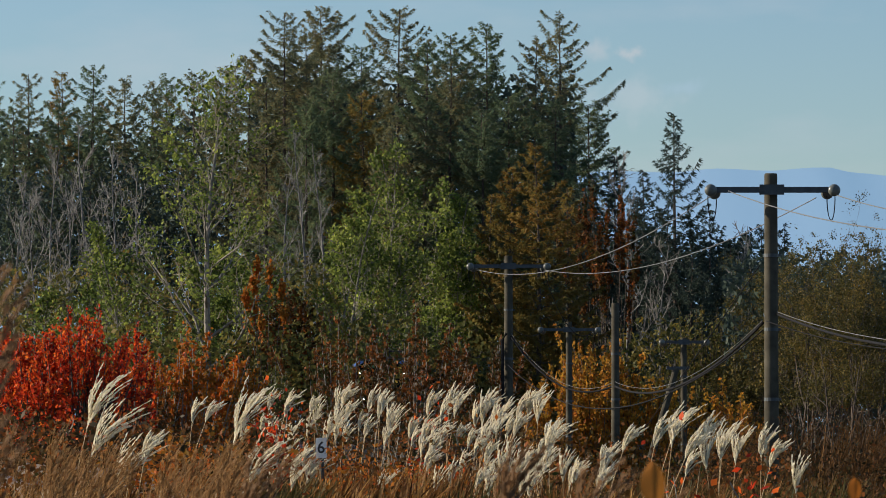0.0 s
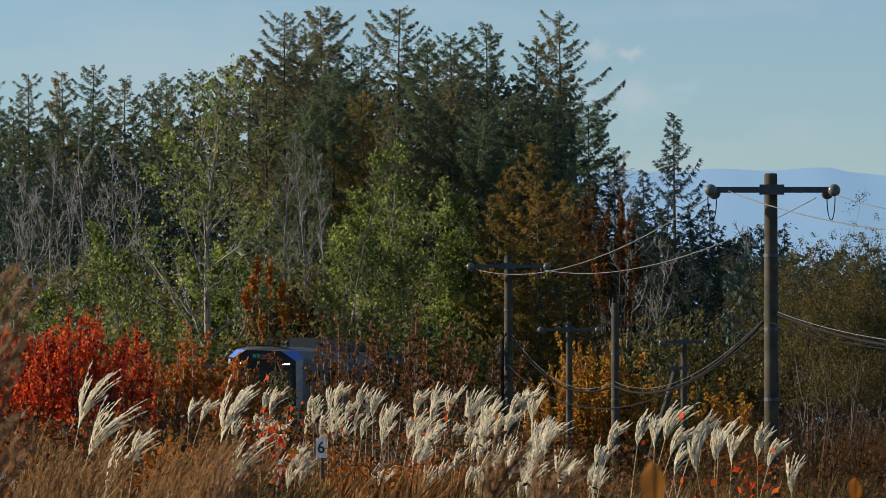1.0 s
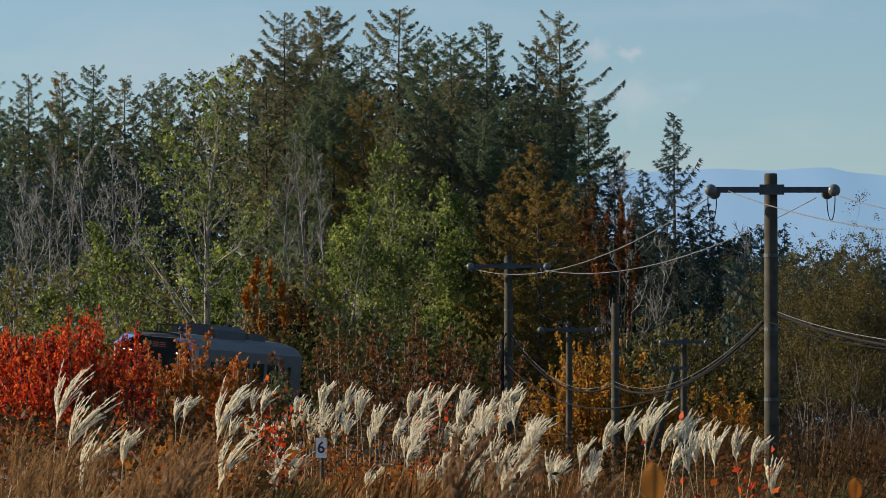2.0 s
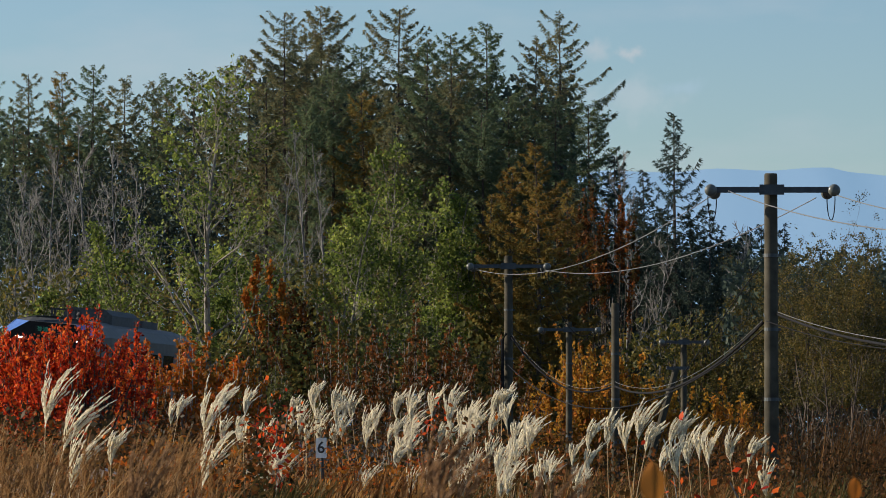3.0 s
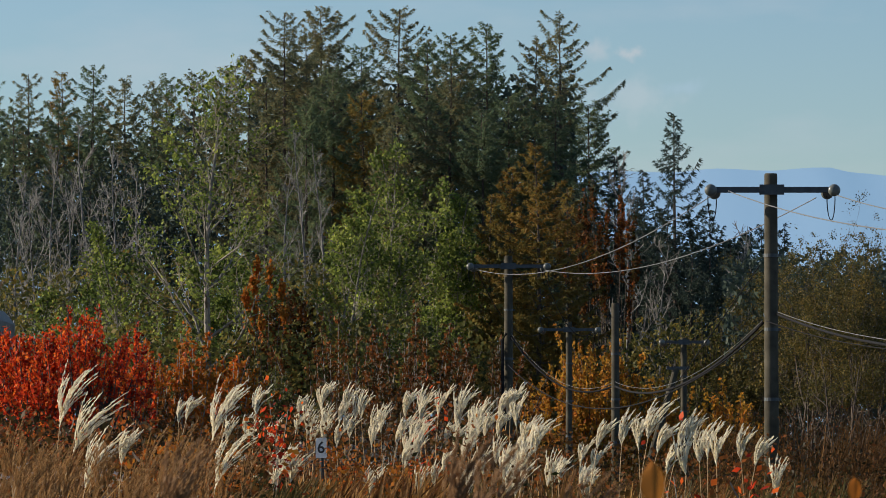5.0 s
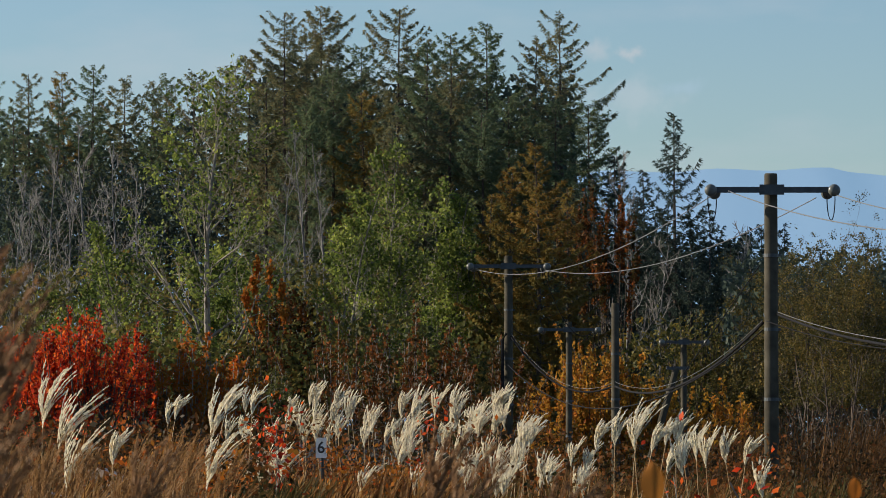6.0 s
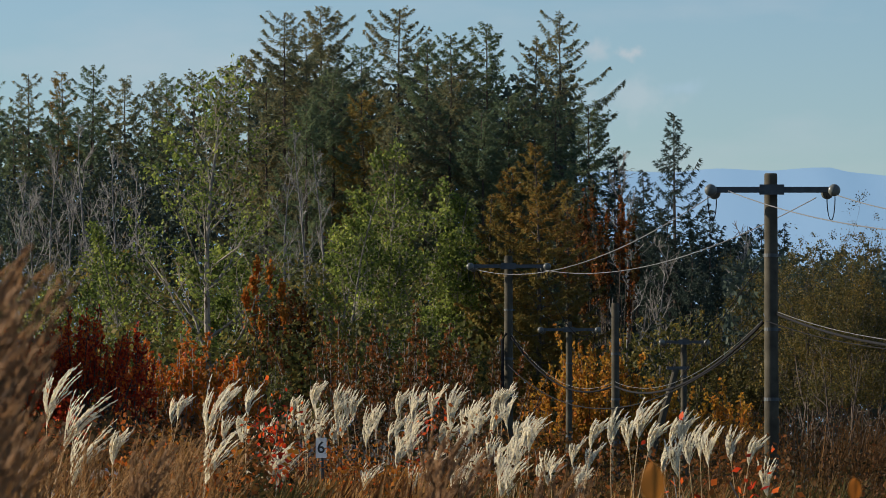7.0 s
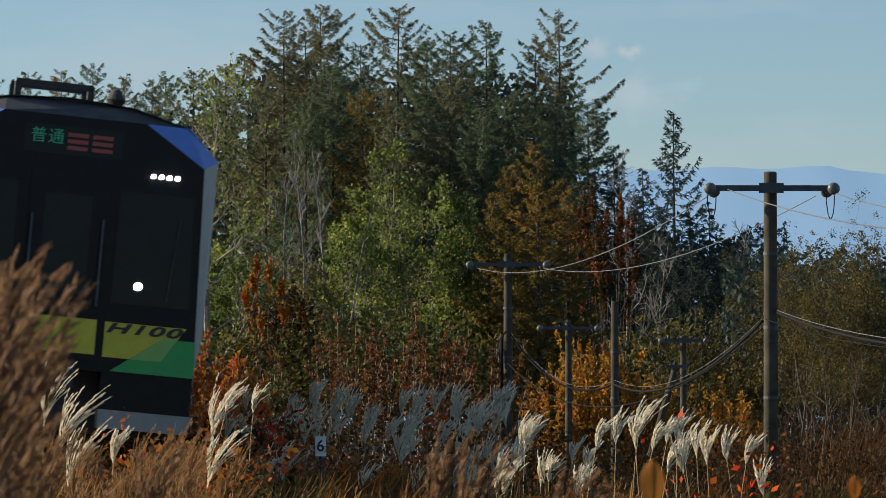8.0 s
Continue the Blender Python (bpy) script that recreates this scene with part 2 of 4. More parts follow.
def build_conifer(name, label, px, py, d, radius, leaf_mat, seed, dens=1.0, droop=0.25, bare=0.12, spray=0.19, power=0.46, category="conifer tree", lift=0.22):
    """Trunk, boughs that sag and turn up at their ends, twigs in two ranks, needle sprays on the twigs."""
    rng = np.random.default_rng(seed)
    x, y = px_place(px, d)
    z0 = ground_z(x, y) - 0.1
    H = top_z(py, d) - z0
    root = thing(name, label, category, pose(x, y, z0, 0, 0, rng.uniform(0, 360)))
    g = Geo()
    lean = rng.normal(0, 0.012, 2)
    us = np.linspace(0, 1, 9)
    pts = [(lean[0] * H * u + 0.12 * math.sin(u * 5 + seed) * u, lean[1] * H * u, H * u) for u in us]
    g.tube(pts, [max(0.02, 0.012 * H * (1 - u) ** 0.9) for u in us], 7)
    tri = []
    nb = int(6.8 * H * (1 - bare) * dens ** 0.5)
    up = np.array([0, 0, 1.0])
    lobe = rng.uniform(0, 6.28, 3)
    for i in range(nb):
        u = bare + (1 - bare) * ((i + rng.random()) / nb) ** 0.92
        az = i * 2.399 + rng.normal(0, 0.4)
        prof = (1 - u) ** power * (0.65 + 0.35 * min(1, (u - bare) * 5)) + 0.035
        patchy = 1 + 0.22 * math.sin(u * 17 + lobe[0] + az) + 0.16 * math.sin(2 * az + lobe[1] + 7 * u)
        L = 1.26 * radius * prof * patchy * rng.uniform(0.7, 1.12)
        rise = 0.45 * u * u - droop * (1 - u) + rng.normal(0, 0.12)
        base = np.array([lean[0] * H * u, lean[1] * H * u, H * u])
        dr = np.array([math.cos(az), math.sin(az), 0.0])
        side = np.array([-dr[1], dr[0], 0])

        def along(v):
            return base + dr * (L * v)[:, None] + side * (0.1 * L * np.sin(v * 3 + i))[:, None] + up * (L * (rise * v - 0.25 * droop * np.sin(v * 3.1) + lift * v ** 2.5))[:, None]

        s = np.linspace(0, 1, 5)
        g.tube(along(s), [max(0.009, 0.03 * (1 - v) * (0.3 + L / 4)) for v in s], 3)
        m = int(L / 0.042 * dens ** 0.5) + 8
        st = np.sort(rng.random(m)) ** 0.75
        root_t = along(st)
        sgn = np.where(np.arange(m) % 2 == 0, 1.0, -1.0)
        tw = unit(dr * rng.uniform(0.35, 0.9, (m, 1)) + side * (sgn * rng.uniform(0.4, 1.0, m))[:, None] + up * rng.normal(-0.12 - 0.4 * droop, 0.22, (m, 1)))
        tl = np.minimum(0.6, (0.1 + 0.17 * L * (1.05 - st)) * rng.uniform(0.4, 1.3, m))
        k = 3 + int(4 * min(1.3, L / 2.0))
        f = rng.random((m, k)) ** 0.8
        c = root_t[:, None, :] + tw[:, None, :] * (tl[:, None] * f)[:, :, None] - up * (0.12 * tl[:, None] * f ** 2)[:, :, None]
        way = unit(tw[:, None, :] * 0.8 + rng.normal(0, 0.4, (m, k, 3)) - up * 0.1)
        c, way = c.reshape(-1, 3), way.reshape(-1, 3)
        tri.append(sliver_tris(rng, c, way, spray * rng.uniform(0.6, 1.25, len(c)), 0.025 * (0.7 + 0.6 * rng.random((len(c), 1)))))
    part("trunk", g, M_BARKDARK, root)
    c = Geo()
    q = np.concatenate(tri)
    c.v.append(q.reshape(-1, 3))
    c.f = np.arange(len(q) * 3).reshape(-1, 3).tolist()
    c.n = len(q) * 3
    part("crown", c, leaf_mat, root)
    return root


def grow(rng, g, tips, p, d, L, r, level, spread, up, wob):
    """One limb with its side limbs; tips collects places where leaves sit."""
    n = 5
    pts, rad = [p.copy()], [r]
    cur, way = p.copy(), d.copy()
    for i in range(n):
        way = unit(way + rng.normal(0, wob, 3) + np.array([0, 0, up]))
        cur = cur + way * (L / n)
        pts.append(cur.copy())
        rad.append(max(0.009, r * (1 - 0.75 * (i + 1) / n)))
        if level <= 1:
            for _ in range(3):
                tips.append((cur + rng.normal(0, 0.1 + 0.08 * L, 3), way))
    g.tube(pts, rad, 5 if level > 1 else 3)
    if level > 0:
        kids = 11 if level >= 3 else (rng.integers(4, 7) if level > 1 else rng.integers(3, 5))
        for k in range(kids):
            s = 0.25 + 0.75 * (k + rng.random()) / kids
            i = min(n - 1, int(s * n))
            base = pts[i] + (pts[i + 1] - pts[i]) * (s * n - i)
            side = unit(np.cross(way, rng.normal(size=3)))
            length = L * rng.uniform(0.4, 0.68)
            if level >= 3:
                az = k * 2.4 + rng.normal(0, 0.3)
                side = np.array([math.cos(az), math.sin(az), 0.1])
                length = L * rng.uniform(0.5, 0.7) * (1.15 - 0.6 * s)
            nd = unit(way * (1 - spread) + side * spread * 1.3)
            grow(rng, g, tips, base, nd, length, rad[i] * 0.55, level - 1, spread, up, wob)


def build_broadleaf(name, label, px, py, d, spread_m, leaf_mat, bark, seed, leaves=3000, leaf=0.16, stems=1, level=3, up=0.1,
                    category="tree", lowest=0.0, fill=0.0, group="", thick=0.011, loose=1.0):
    rng = np.random.default_rng(seed)
    x, y = px_place(px, d)
    z0 = ground_z(x, y) - 0.05
    H = top_z(py, d) - z0
    g, tips = Geo(), []
    for s in range(stems):
        az = rng.uniform(0, 6.28)
        lean = 0.05 if stems == 1 else rng.uniform(0.1, 0.5)
        dr = unit(np.array([math.cos(az) * lean, math.sin(az) * lean, 1.0]))
        b = np.array([math.cos(az), math.sin(az), 0]) * (0 if stems == 1 else rng.uniform(0.05, 0.3) * spread_m)
        grow(rng, g, tips, b, dr, H * rng.uniform(0.72, 0.8), max(0.02, thick * H), level, 0.62, up, 0.1)
    pts = np.concatenate(g.v)
    # bring the grown form to its height and breadth
    sz = H / np.percentile(pts[:, 2], 99.7)
    sx = spread_m / np.percentile(np.hypot(pts[:, 0], pts[:, 1]), 92)
    fit = np.array([sx, sx, sz])
    g.v = [a * fit for a in g.v]
    root = thing(name, label, category, pose(x, y, z0), group)
    part("trunk", g, bark, root)
    if leaves:
        c0 = np.array([t[0] for t in tips]) * fit
        w0 = np.array([t[1] for t in tips])
        keep = c0[:, 2] > lowest * H
        c0, w0 = c0[keep], w0[keep]
        # clumped density
        dens = np.array([noise.noise(Vector(p * min(2.2, max(1.05, 6 / H)) + seed)) * 2.0 for p in c0]) + 0.3 + fill
        pr = np.clip(dens, 0.01, 1)
        idx = rng.choice(len(c0), leaves, p=pr / pr.sum())
        c = c0[idx] + rng.normal(0, (0.07 + 0.011 * H) * loose, (leaves, 3))
        c[:, 2] = np.maximum(c[:, 2], 0.05)
        cg = Geo()
        cg.quads(leaf_quads(rng, c, leaf, 1.5, w0[idx] + np.array([0, 0, -0.4]), 1.0))
        part("crown", cg, leaf_mat, root)
    return root


L_TALL = "tall larch with thin olive-brown autumn needles at the wood's edge"
for i, (px, py, d, r, m, dens) in enumerate([
        (497, 25, 222, 3.2, M_LARCH, 0.9), (585, 15, 225, 3.9, M_LARCH, 1.3), (703, 12, 228, 3.6, M_LARCH, 1.0),
        (800, 62, 222, 3.2, M_LARCH_G, 1.2), (862, 50, 226, 3.4, M_LARCH_G, 1.1), (943, 70, 226, 2.8, M_LARCH, 0.8),
        (990, 27, 221, 3.6, M_LARCH, 0.8), (745, 78, 218, 3.0, M_LARCH_G, 1.3), (430, 98, 224, 3.0, M_LARCH, 0.9),
        (650, 165, 212, 2.6, M_LARCH_GOLD, 1.1), (790, 112, 212, 2.8, M_LARCH, 1.2), (545, 60, 232, 3.4, M_LARCH, 1.1),
        (1035, 190, 216, 3.4, M_LARCH_G, 0.8), (900, 170, 213, 3.0, M_LARCH_G, 1.2), (700, 215, 208, 2.6, M_LARCH, 1.2),
        (640, 80, 234, 3.4, M_LARCH_G, 1.1), (475, 150, 216, 3.0, M_LARCH, 1.1), (590, 130, 214, 3.2, M_LARCH_G, 1.2),
        (850, 200, 210, 3.0, M_LARCH_G, 1.2), (975, 180, 212, 3.2, M_LARCH_G, 1.1), (540, 180, 212, 3.0, M_LARCH_G, 1.1)]):
    build_conifer("larch_tree", L_TALL, px, py, d, r, m, 100 + i, dens, bare=0.42)
for i, (px, py, d, r, m, dens) in enumerate([
        (-8, 150, 250, 2.6, M_LARCH_G, 0.9), (52, 132, 255, 2.4, M_LARCH, 0.8), (122, 130, 258, 2.4, M_LARCH_GOLD, 0.8), (172, 118, 255, 2.8, M_LARCH_G, 0.9),
        (222, 142, 252, 2.8, M_LARCH, 0.9), (300, 138, 250, 3.0, M_LARCH_G, 0.9), (345, 128, 246, 2.6, M_LARCH, 0.9), (262, 146, 256, 2.6, M_LARCH, 0.9),
        (90, 180, 245, 2.8, M_LARCH_G, 1.0), (20, 190, 245, 2.8, M_LARCH_G, 1.0), (395, 120, 240, 2.8, M_LARCH, 0.9), (150, 190, 243, 2.8, M_LARCH_G, 1.0)]):
    build_conifer("larch_tree", "distant larch with greyish thinning needles on the wooded rise", px, py, d, r, m, 140 + i, dens, bare=0.45)
for i, (px, py, d, r, dens) in enumerate([(1196, 203, 200, 2.9, 1.0), (1130, 350, 205, 3.2, 1.2), (1262, 372, 207, 2.8, 1.2), (1035, 330, 204, 3.2, 1.3), (1085, 275, 210, 3.2, 1.2), (1385, 400, 215, 1.9, 1.0), (1185, 400, 199, 2.8, 1.2),
                                          (1340, 398, 222, 2.2, 1.0), (1005, 360, 203, 2.8, 1.2), (1225, 440, 196, 2.6, 1.2), (1295, 425, 200, 2.4, 1.2), (1150, 300, 214, 2.6, 1.0)]):
    build_conifer("spruce_tree", "dark green spruce with drooping boughs beside bare trees", px, py, d, r, M_SPRUCE, 170 + i, dens, droop=0.42, spray=0.2, power=0.82, lift=0.42)
for i, (px, py, d, r, m, dens) in enumerate([(957, 258, 172, 2.5, M_LARCH_GOLD, 1.7), (905, 296, 174, 2.0, M_LARCH_GOLD, 1.6), (1010, 335, 175, 1.9, M_LARCH_GOLD, 1.5), (870, 345, 176, 1.6, M_LARCH_GOLD, 1.4)]):
    build_conifer("young_larch_tree", "dense young larch turning golden brown behind the poles", px, py, d, r, m, 190 + i, dens, spray=0.17, droop=0.05, power=0.7)

def build_limb_tree(name, label, px, py, d, spread, leaf_mat, bark, seed, limbs=15, leaves=14, leaf=0.12, first=0.3, ascend=0.45, thick=0.012, stems=1, bend=0.5):
    """A trunk with spreading limbs, side branches and twigs; leaves crowd the outer twigs in clumps."""
    rng = np.random.default_rng(seed)
    x, y = px_place(px, d)
    z0 = ground_z(x, y) - 0.05
    H = top_z(py, d) - z0
    root = thing(name, label, "tree", pose(x, y, z0))
    g, cs, ws = Geo(), [], []
    up = np.array([0, 0, 1.0])

    def bough(p, way, L, r, lift, n=5):
        pts = [p]
        for i in range(n):
            way = unit(way + rng.normal(0, 0.13, 3) + up * lift / n)
            pts.append(pts[-1] + way * L / n)
        g.tube(pts, [max(0.009, r * (1 - 0.8 * i / n)) for i in range(n + 1)], 5 if r > 0.04 else 3)
        return np.array(pts)

    for st in range(stems):
        a0 = rng.uniform(0, 6.28)
        tilt = 0.03 if stems == 1 else rng.uniform(0.12, 0.3)
        hs = H * (0.97 if st == 0 else rng.uniform(0.7, 0.9))
        v = np.linspace(0, 1, 9)
        trunk = np.stack([hs * tilt * math.cos(a0) * v ** 1.4 + 0.016 * H * np.sin(v * 7 + a0) * v, hs * tilt * math.sin(a0) * v ** 1.4, hs * v], 1)
        g.tube(trunk, [max(0.015, thick * H * (1 - 0.9 * t)) for t in v], 7)
        for k in range(limbs):
            u = first + (0.97 - first) * (k + rng.random()) / limbs
            f = u * 8
            i = min(7, int(f))
            p = trunk[i] + (trunk[i + 1] - trunk[i]) * (f - i)
            az = k * 2.399 + a0 + rng.normal(0, 0.3)
            way = unit(np.array([math.cos(az), math.sin(az), ascend + 0.7 * u * u + rng.normal(0, 0.15)]))
            L = spread * (1.12 - 0.75 * u ** 2.2) * rng.uniform(0.7, 1.12) / (1 if stems == 1 else 1.25)
            lb = bough(p, way, L, max(0.022, 0.45 * thick * H * (1.1 - u)), bend)
            for j in range(7):
                s = 0.25 + 0.75 * (j + rng.random()) / 7
                q = lb[min(4, int(s * 5))] + (lb[min(4, int(s * 5)) + 1] - lb[min(4, int(s * 5))]) * (s * 5 - min(4, int(s * 5)))
                w2 = unit(unit(lb[-1] - lb[0]) * 0.75 + rng.normal(0, 0.55, 3) + up * 0.25)
                br = bough(q, w2, L * rng.uniform(0.25, 0.5) * (1.3 - 0.6 * s), 0.02, 0.4, 3)
                lush = noise.noise(Vector(q * 0.5) + Vector((seed, 0, 0))) + 0.35 * rng.random()
                for t in range(3):
                    w3 = unit(w2 + rng.normal(0, 0.6, 3) + up * 0.2)
                    b0 = br[1 + t % 3]
                    tl = rng.uniform(0.3, 0.75) * min(1.0, L / 2)
                    tip = b0 + w3 * tl
                    g.tube([b0, tip], [0.011, 0.007], 3)
                    nl = int(leaves * np.clip(0.65 + 0.9 * lush, 0.05, 1.5))
                    if nl:
                        v = rng.random((nl, 1)) ** 0.6
                        cs.append(b0 + (tip - b0) * v + rng.normal(0, 0.15, (nl, 3)))
                        ws.append(np.tile(w3 - up * 0.4, (nl, 1)))
    part("trunk", g, bark, root)
    if cs:
        c = Geo()
        c.quads(leaf_quads(rng, np.concatenate(cs), leaf, 1.45, np.concatenate(ws), 0.9))
        part("crown", c, leaf_mat, root)
    return root


L_ALDER = "leafy green alder with several slender pale trunks"
build_limb_tree("alder_tree", "tall alder with sparse yellow-green leaves and grey trunk", 365, 140, 166, 4.3, M_ALDER, M_BARK, 11, 24, 11, 0.11, first=0.2, thick=0.0125)
for i, (px, py, d, sp, n) in enumerate([(690, 262, 172, 3.3, 14), (590, 335, 170, 2.5, 13), (790, 350, 176, 2.4, 13), (735, 275, 178, 2.4, 12)]):
    build_limb_tree("alder_tree", L_ALDER, px, py, d, sp, M_ALDER, M_BARK, 12 + i, 13, n, 0.105, first=0.15, stems=2, thick=0.009, ascend=0.6)
for i, (px, py, d, sp) in enumerate([(240, 400, 172, 2.6), (440, 410, 173, 2.6), (320, 470, 169, 2.0), (110, 470, 178, 2.4)]):
    build_limb_tree("alder_tree", "low green alder sapling under the tall alder", px, py, d, sp, M_ALDER, M_BARK, 26 + i, 12, 10, 0.105, first=0.15, stems=2, thick=0.009, ascend=0.6)
for i, (px, py, d, sp) in enumerate([(150, 205, 190, 2.4), (85, 245, 192, 2.4), (205, 235, 188, 2.2), (540, 212, 190, 1.8), (25, 290, 188, 2.4), (1115, 250, 188, 2.4), (1310, 385, 170, 1.6), (60, 330, 184, 2.2), (125, 300, 183, 2.2), (185, 330, 182, 2.2), (245, 290, 186, 2.2), (500, 260, 186, 1.8), (575, 235, 192, 1.6), (1165, 420, 186, 2.0)]):
    build_limb_tree("bare_tree", "leafless grey tree with fine pale twigs", px, py, d, sp, M_OLIVE, M_TWIG, 40 + i, 13, 0, first=0.25, ascend=1.0, thick=0.008, bend=0.7)


# ---- shrubs ----
def build_shoot_bush(name, label, px, py, d, spread, leaf_mat, seed, shoots=50, leaf=0.05, low=0.35, twigs=7, per_twig=13, leader=0.5):
    """A bush of many rising shoots; leaves crowd the side twigs and the upright leaders of the upper part."""
    rng = np.random.default_rng(seed)
    x, y = px_place(px, d)
    z0 = ground_z(x, y) - 0.05
    H = top_z(py, d) - z0
    root = thing(name, label, "bush", pose(x, y, z0))
    g, cs, ws = Geo(), [], []
    for i in range(shoots):
        az, r = i * 2.399 + rng.normal(0, 0.2), math.sqrt((i + 0.5) / shoots)
        out = np.array([math.cos(az), math.sin(az), 0.0])
        top = H * (1 - 0.3 * r ** 2.4) * (0.86 + 0.15 * rng.random() ** 2) * (1 + 0.05 * math.sin(3 * az + seed))
        b = out * (0.1 * r * spread)
        e = out * (spread * r * rng.uniform(0.8, 1.1)) + np.array([*(rng.normal(0, 0.2, 2) * spread), top])
        m = (b + e) * 0.5 + out * (0.18 * spread * r) + np.array([0, 0, 0.02 * H])
        v = np.linspace(0, 1, 7)[:, None]
        line = b * (1 - v) ** 2 + m * 2 * v * (1 - v) + e * v ** 2
        g.tube(line, [0.02 * (1 - 0.8 * a) + 0.003 for a in v[:, 0]], 4)
        tg = unit(np.gradient(line, axis=0))
        for k in range(twigs):
            s = low + (0.96 - low) * (k + rng.random()) / twigs
            p = np.array([np.interp(s, v[:, 0], line[:, j]) for j in range(3)])
            way = unit(np.array([np.interp(s, v[:, 0], tg[:, j]) for j in range(3)]) * 0.8 + rng.normal(0, 0.55, 3) + np.array([0, 0, 0.3]))
            tl = spread * rng.uniform(0.18, 0.46) * (1.25 - s)
            g.tube([p, p + way * tl * 0.5, p + way * tl], [0.006, 0.005, 0.003], 3)
            f = rng.random((per_twig, 1)) ** 0.7
            cs.append(p + way * tl * f + rng.normal(0, leaf * 0.55, (per_twig, 3)))
            ws.append(way + rng.normal(0, 0.6, (per_twig, 3)))
        # the leader: leaves close round the last stretch of the shoot
        kl = int(per_twig * 1.8)
        f = 1 - leader * rng.random(kl) ** 1.2
        p = np.stack([np.interp(f, v[:, 0], line[:, j]) for j in range(3)], 1)
        cs.append(p + rng.normal(0, leaf * 0.6, (kl, 3)))
        ws.append(unit(rng.normal(size=(kl, 3))) + np.array([0, 0, 0.5]))
    part("trunk", g, M_BARKDARK if leaf_mat is M_RED or d > 140 else M_BARK, root)
    c = Geo()
    c.quads(leaf_quads(rng, np.concatenate(cs), leaf, 1.6, np.concatenate(ws), 0.5))
    part("crown", c, leaf_mat, root)
    return root


L_SUMAC = "scarlet sumac bush in full autumn colour"
L_ORANGE = "orange-leaved bush beside the scarlet sumac"
L_OPEN = "open shrub with rust leaves and bare grey stems"
L_AMBER = "amber-leaved bush behind the poles"
for i, (name, px, py, d, sp, m, n, lf, low, lab) in enumerate([
        ("maple_bush", 130, 536, 66, 1.25, M_RED, 72, 0.036, 0.62, L_SUMAC),
        ("maple_bush", 25, 555, 66.5, 1.05, M_RED, 60, 0.036, 0.5, L_SUMAC),
        ("maple_bush", 232, 548, 67.5, 0.55, M_RED, 16, 0.036, 0.62, L_SUMAC),
        ("maple_bush", 60, 640, 64.5, 0.9, M_RED, 40, 0.036, 0.5, L_SUMAC),
        ("maple_bush", 320, 578, 78, 1.35, M_ORANGE, 60, 0.05, 0.5, L_ORANGE),
        ("maple_bush", 402, 598, 80, 0.85, M_ORANGE, 34, 0.05, 0.5, L_ORANGE),
        # rust bush added to darken the shaded lower right of the sumac
        ("shrub", 250, 660, 74, 0.9, M_RUST, 26, 0.045, 0.4, "rust-leaved bush standing in for shade beside the scarlet sumac"),
        ("maple_bush", 466, 412, 164, 1.3, M_ORANGE, 8, 0.11, 0.88, "small maple with orange upper leaves"),
        ("shrub", 510, 490, 171, 2.4, M_RUST, 60, 0.1, 0.35, "rust and green shrub behind the railway"),
        ("shrub", 600, 552, 118, 2.1, M_RUST, 17, 0.075, 0.5, L_OPEN),
        ("shrub", 735, 542, 120, 2.2, M_RUST, 32, 0.075, 0.5, L_OPEN),
        ("shrub", 665, 615, 116, 1.4, M_RUST, 13, 0.072, 0.5, L_OPEN),
        ("shrub", 855, 565, 125, 1.9, M_RUST, 26, 0.075, 0.5, L_OPEN),
        ("shrub", 480, 625, 112, 1.3, M_OLIVE, 16, 0.07, 0.55, "thin olive shrub with bare grey stems"),
        ("shrub", 1060, 572, 152, 1.9, M_AMBER, 60, 0.09, 0.3, L_AMBER),
        ("shrub", 985, 645, 151, 1.6, M_AMBER, 40, 0.09, 0.3, L_AMBER),
        ("shrub", 1140, 640, 152, 1.7, M_AMBER, 44, 0.09, 0.3, L_AMBER),
        ("shrub", 1290, 670, 150, 1.6, M_AMBER, 34, 0.085, 0.3, L_AMBER),
        ("shrub", 1235, 528, 160, 1.9, M_OLIVE, 80, 0.075, 0.3, "yellow-olive willow bush in sunlight"),
        ("shrub", 1085, 298, 182, 1.6, M_RUST, 26, 0.1, 0.84, "oak with russet leaves against the dark spruces"),
        ("shrub", 1030, 308, 183, 1.3, M_RUST, 22, 0.1, 0.84, "oak with russet leaves against the dark spruces")]):
    build_shoot_bush(name, lab, px, py, d, sp, m, 300 + i, n, lf, low, twigs=12 if d > 140 else 9, per_twig=10 if d > 90 else 14, leader=0.24)
for i, (px, py, d, sp, m, n, lf, lab) in enumerate([
        (1350, 470, 160, 2.0, M_WILLOW, 12000, 0.05, "brown-olive willow bush beside the field"),
        (1430, 436, 152, 2.2, M_WILLOW, 15000, 0.046, "brown-olive willow bush beside the field"),
        (1500, 428, 148, 2.0, M_WILLOW, 15000, 0.046, "brown-olive willow bush beside the field"),
        (1570, 392, 150, 2.2, M_WILLOW, 15000, 0.046, "brown-olive willow bush beside the field"),
        (1465, 455, 158, 2.2, M_WILLOW, 12000, 0.05, "brown-olive willow bush beside the field"),
        (1545, 420, 160, 2.2, M_WILLOW, 12000, 0.05, "brown-olive willow bush beside the field"),
        (1390, 470, 164, 2.0, M_WILLOW, 10000, 0.06, "brown-olive willow bush beside the field"),
        (1300, 600, 158, 1.8, M_WILLOW, 6400, 0.07, "brown-olive willow bush beside the field")]):
    build_broadleaf("shrub", lab, px, py, d, sp, m, M_BARKDARK, 340 + i, n, lf, stems=5, level=2, up=0.12, category="bush", fill=0.3, loose=0.45, lowest=0.42)


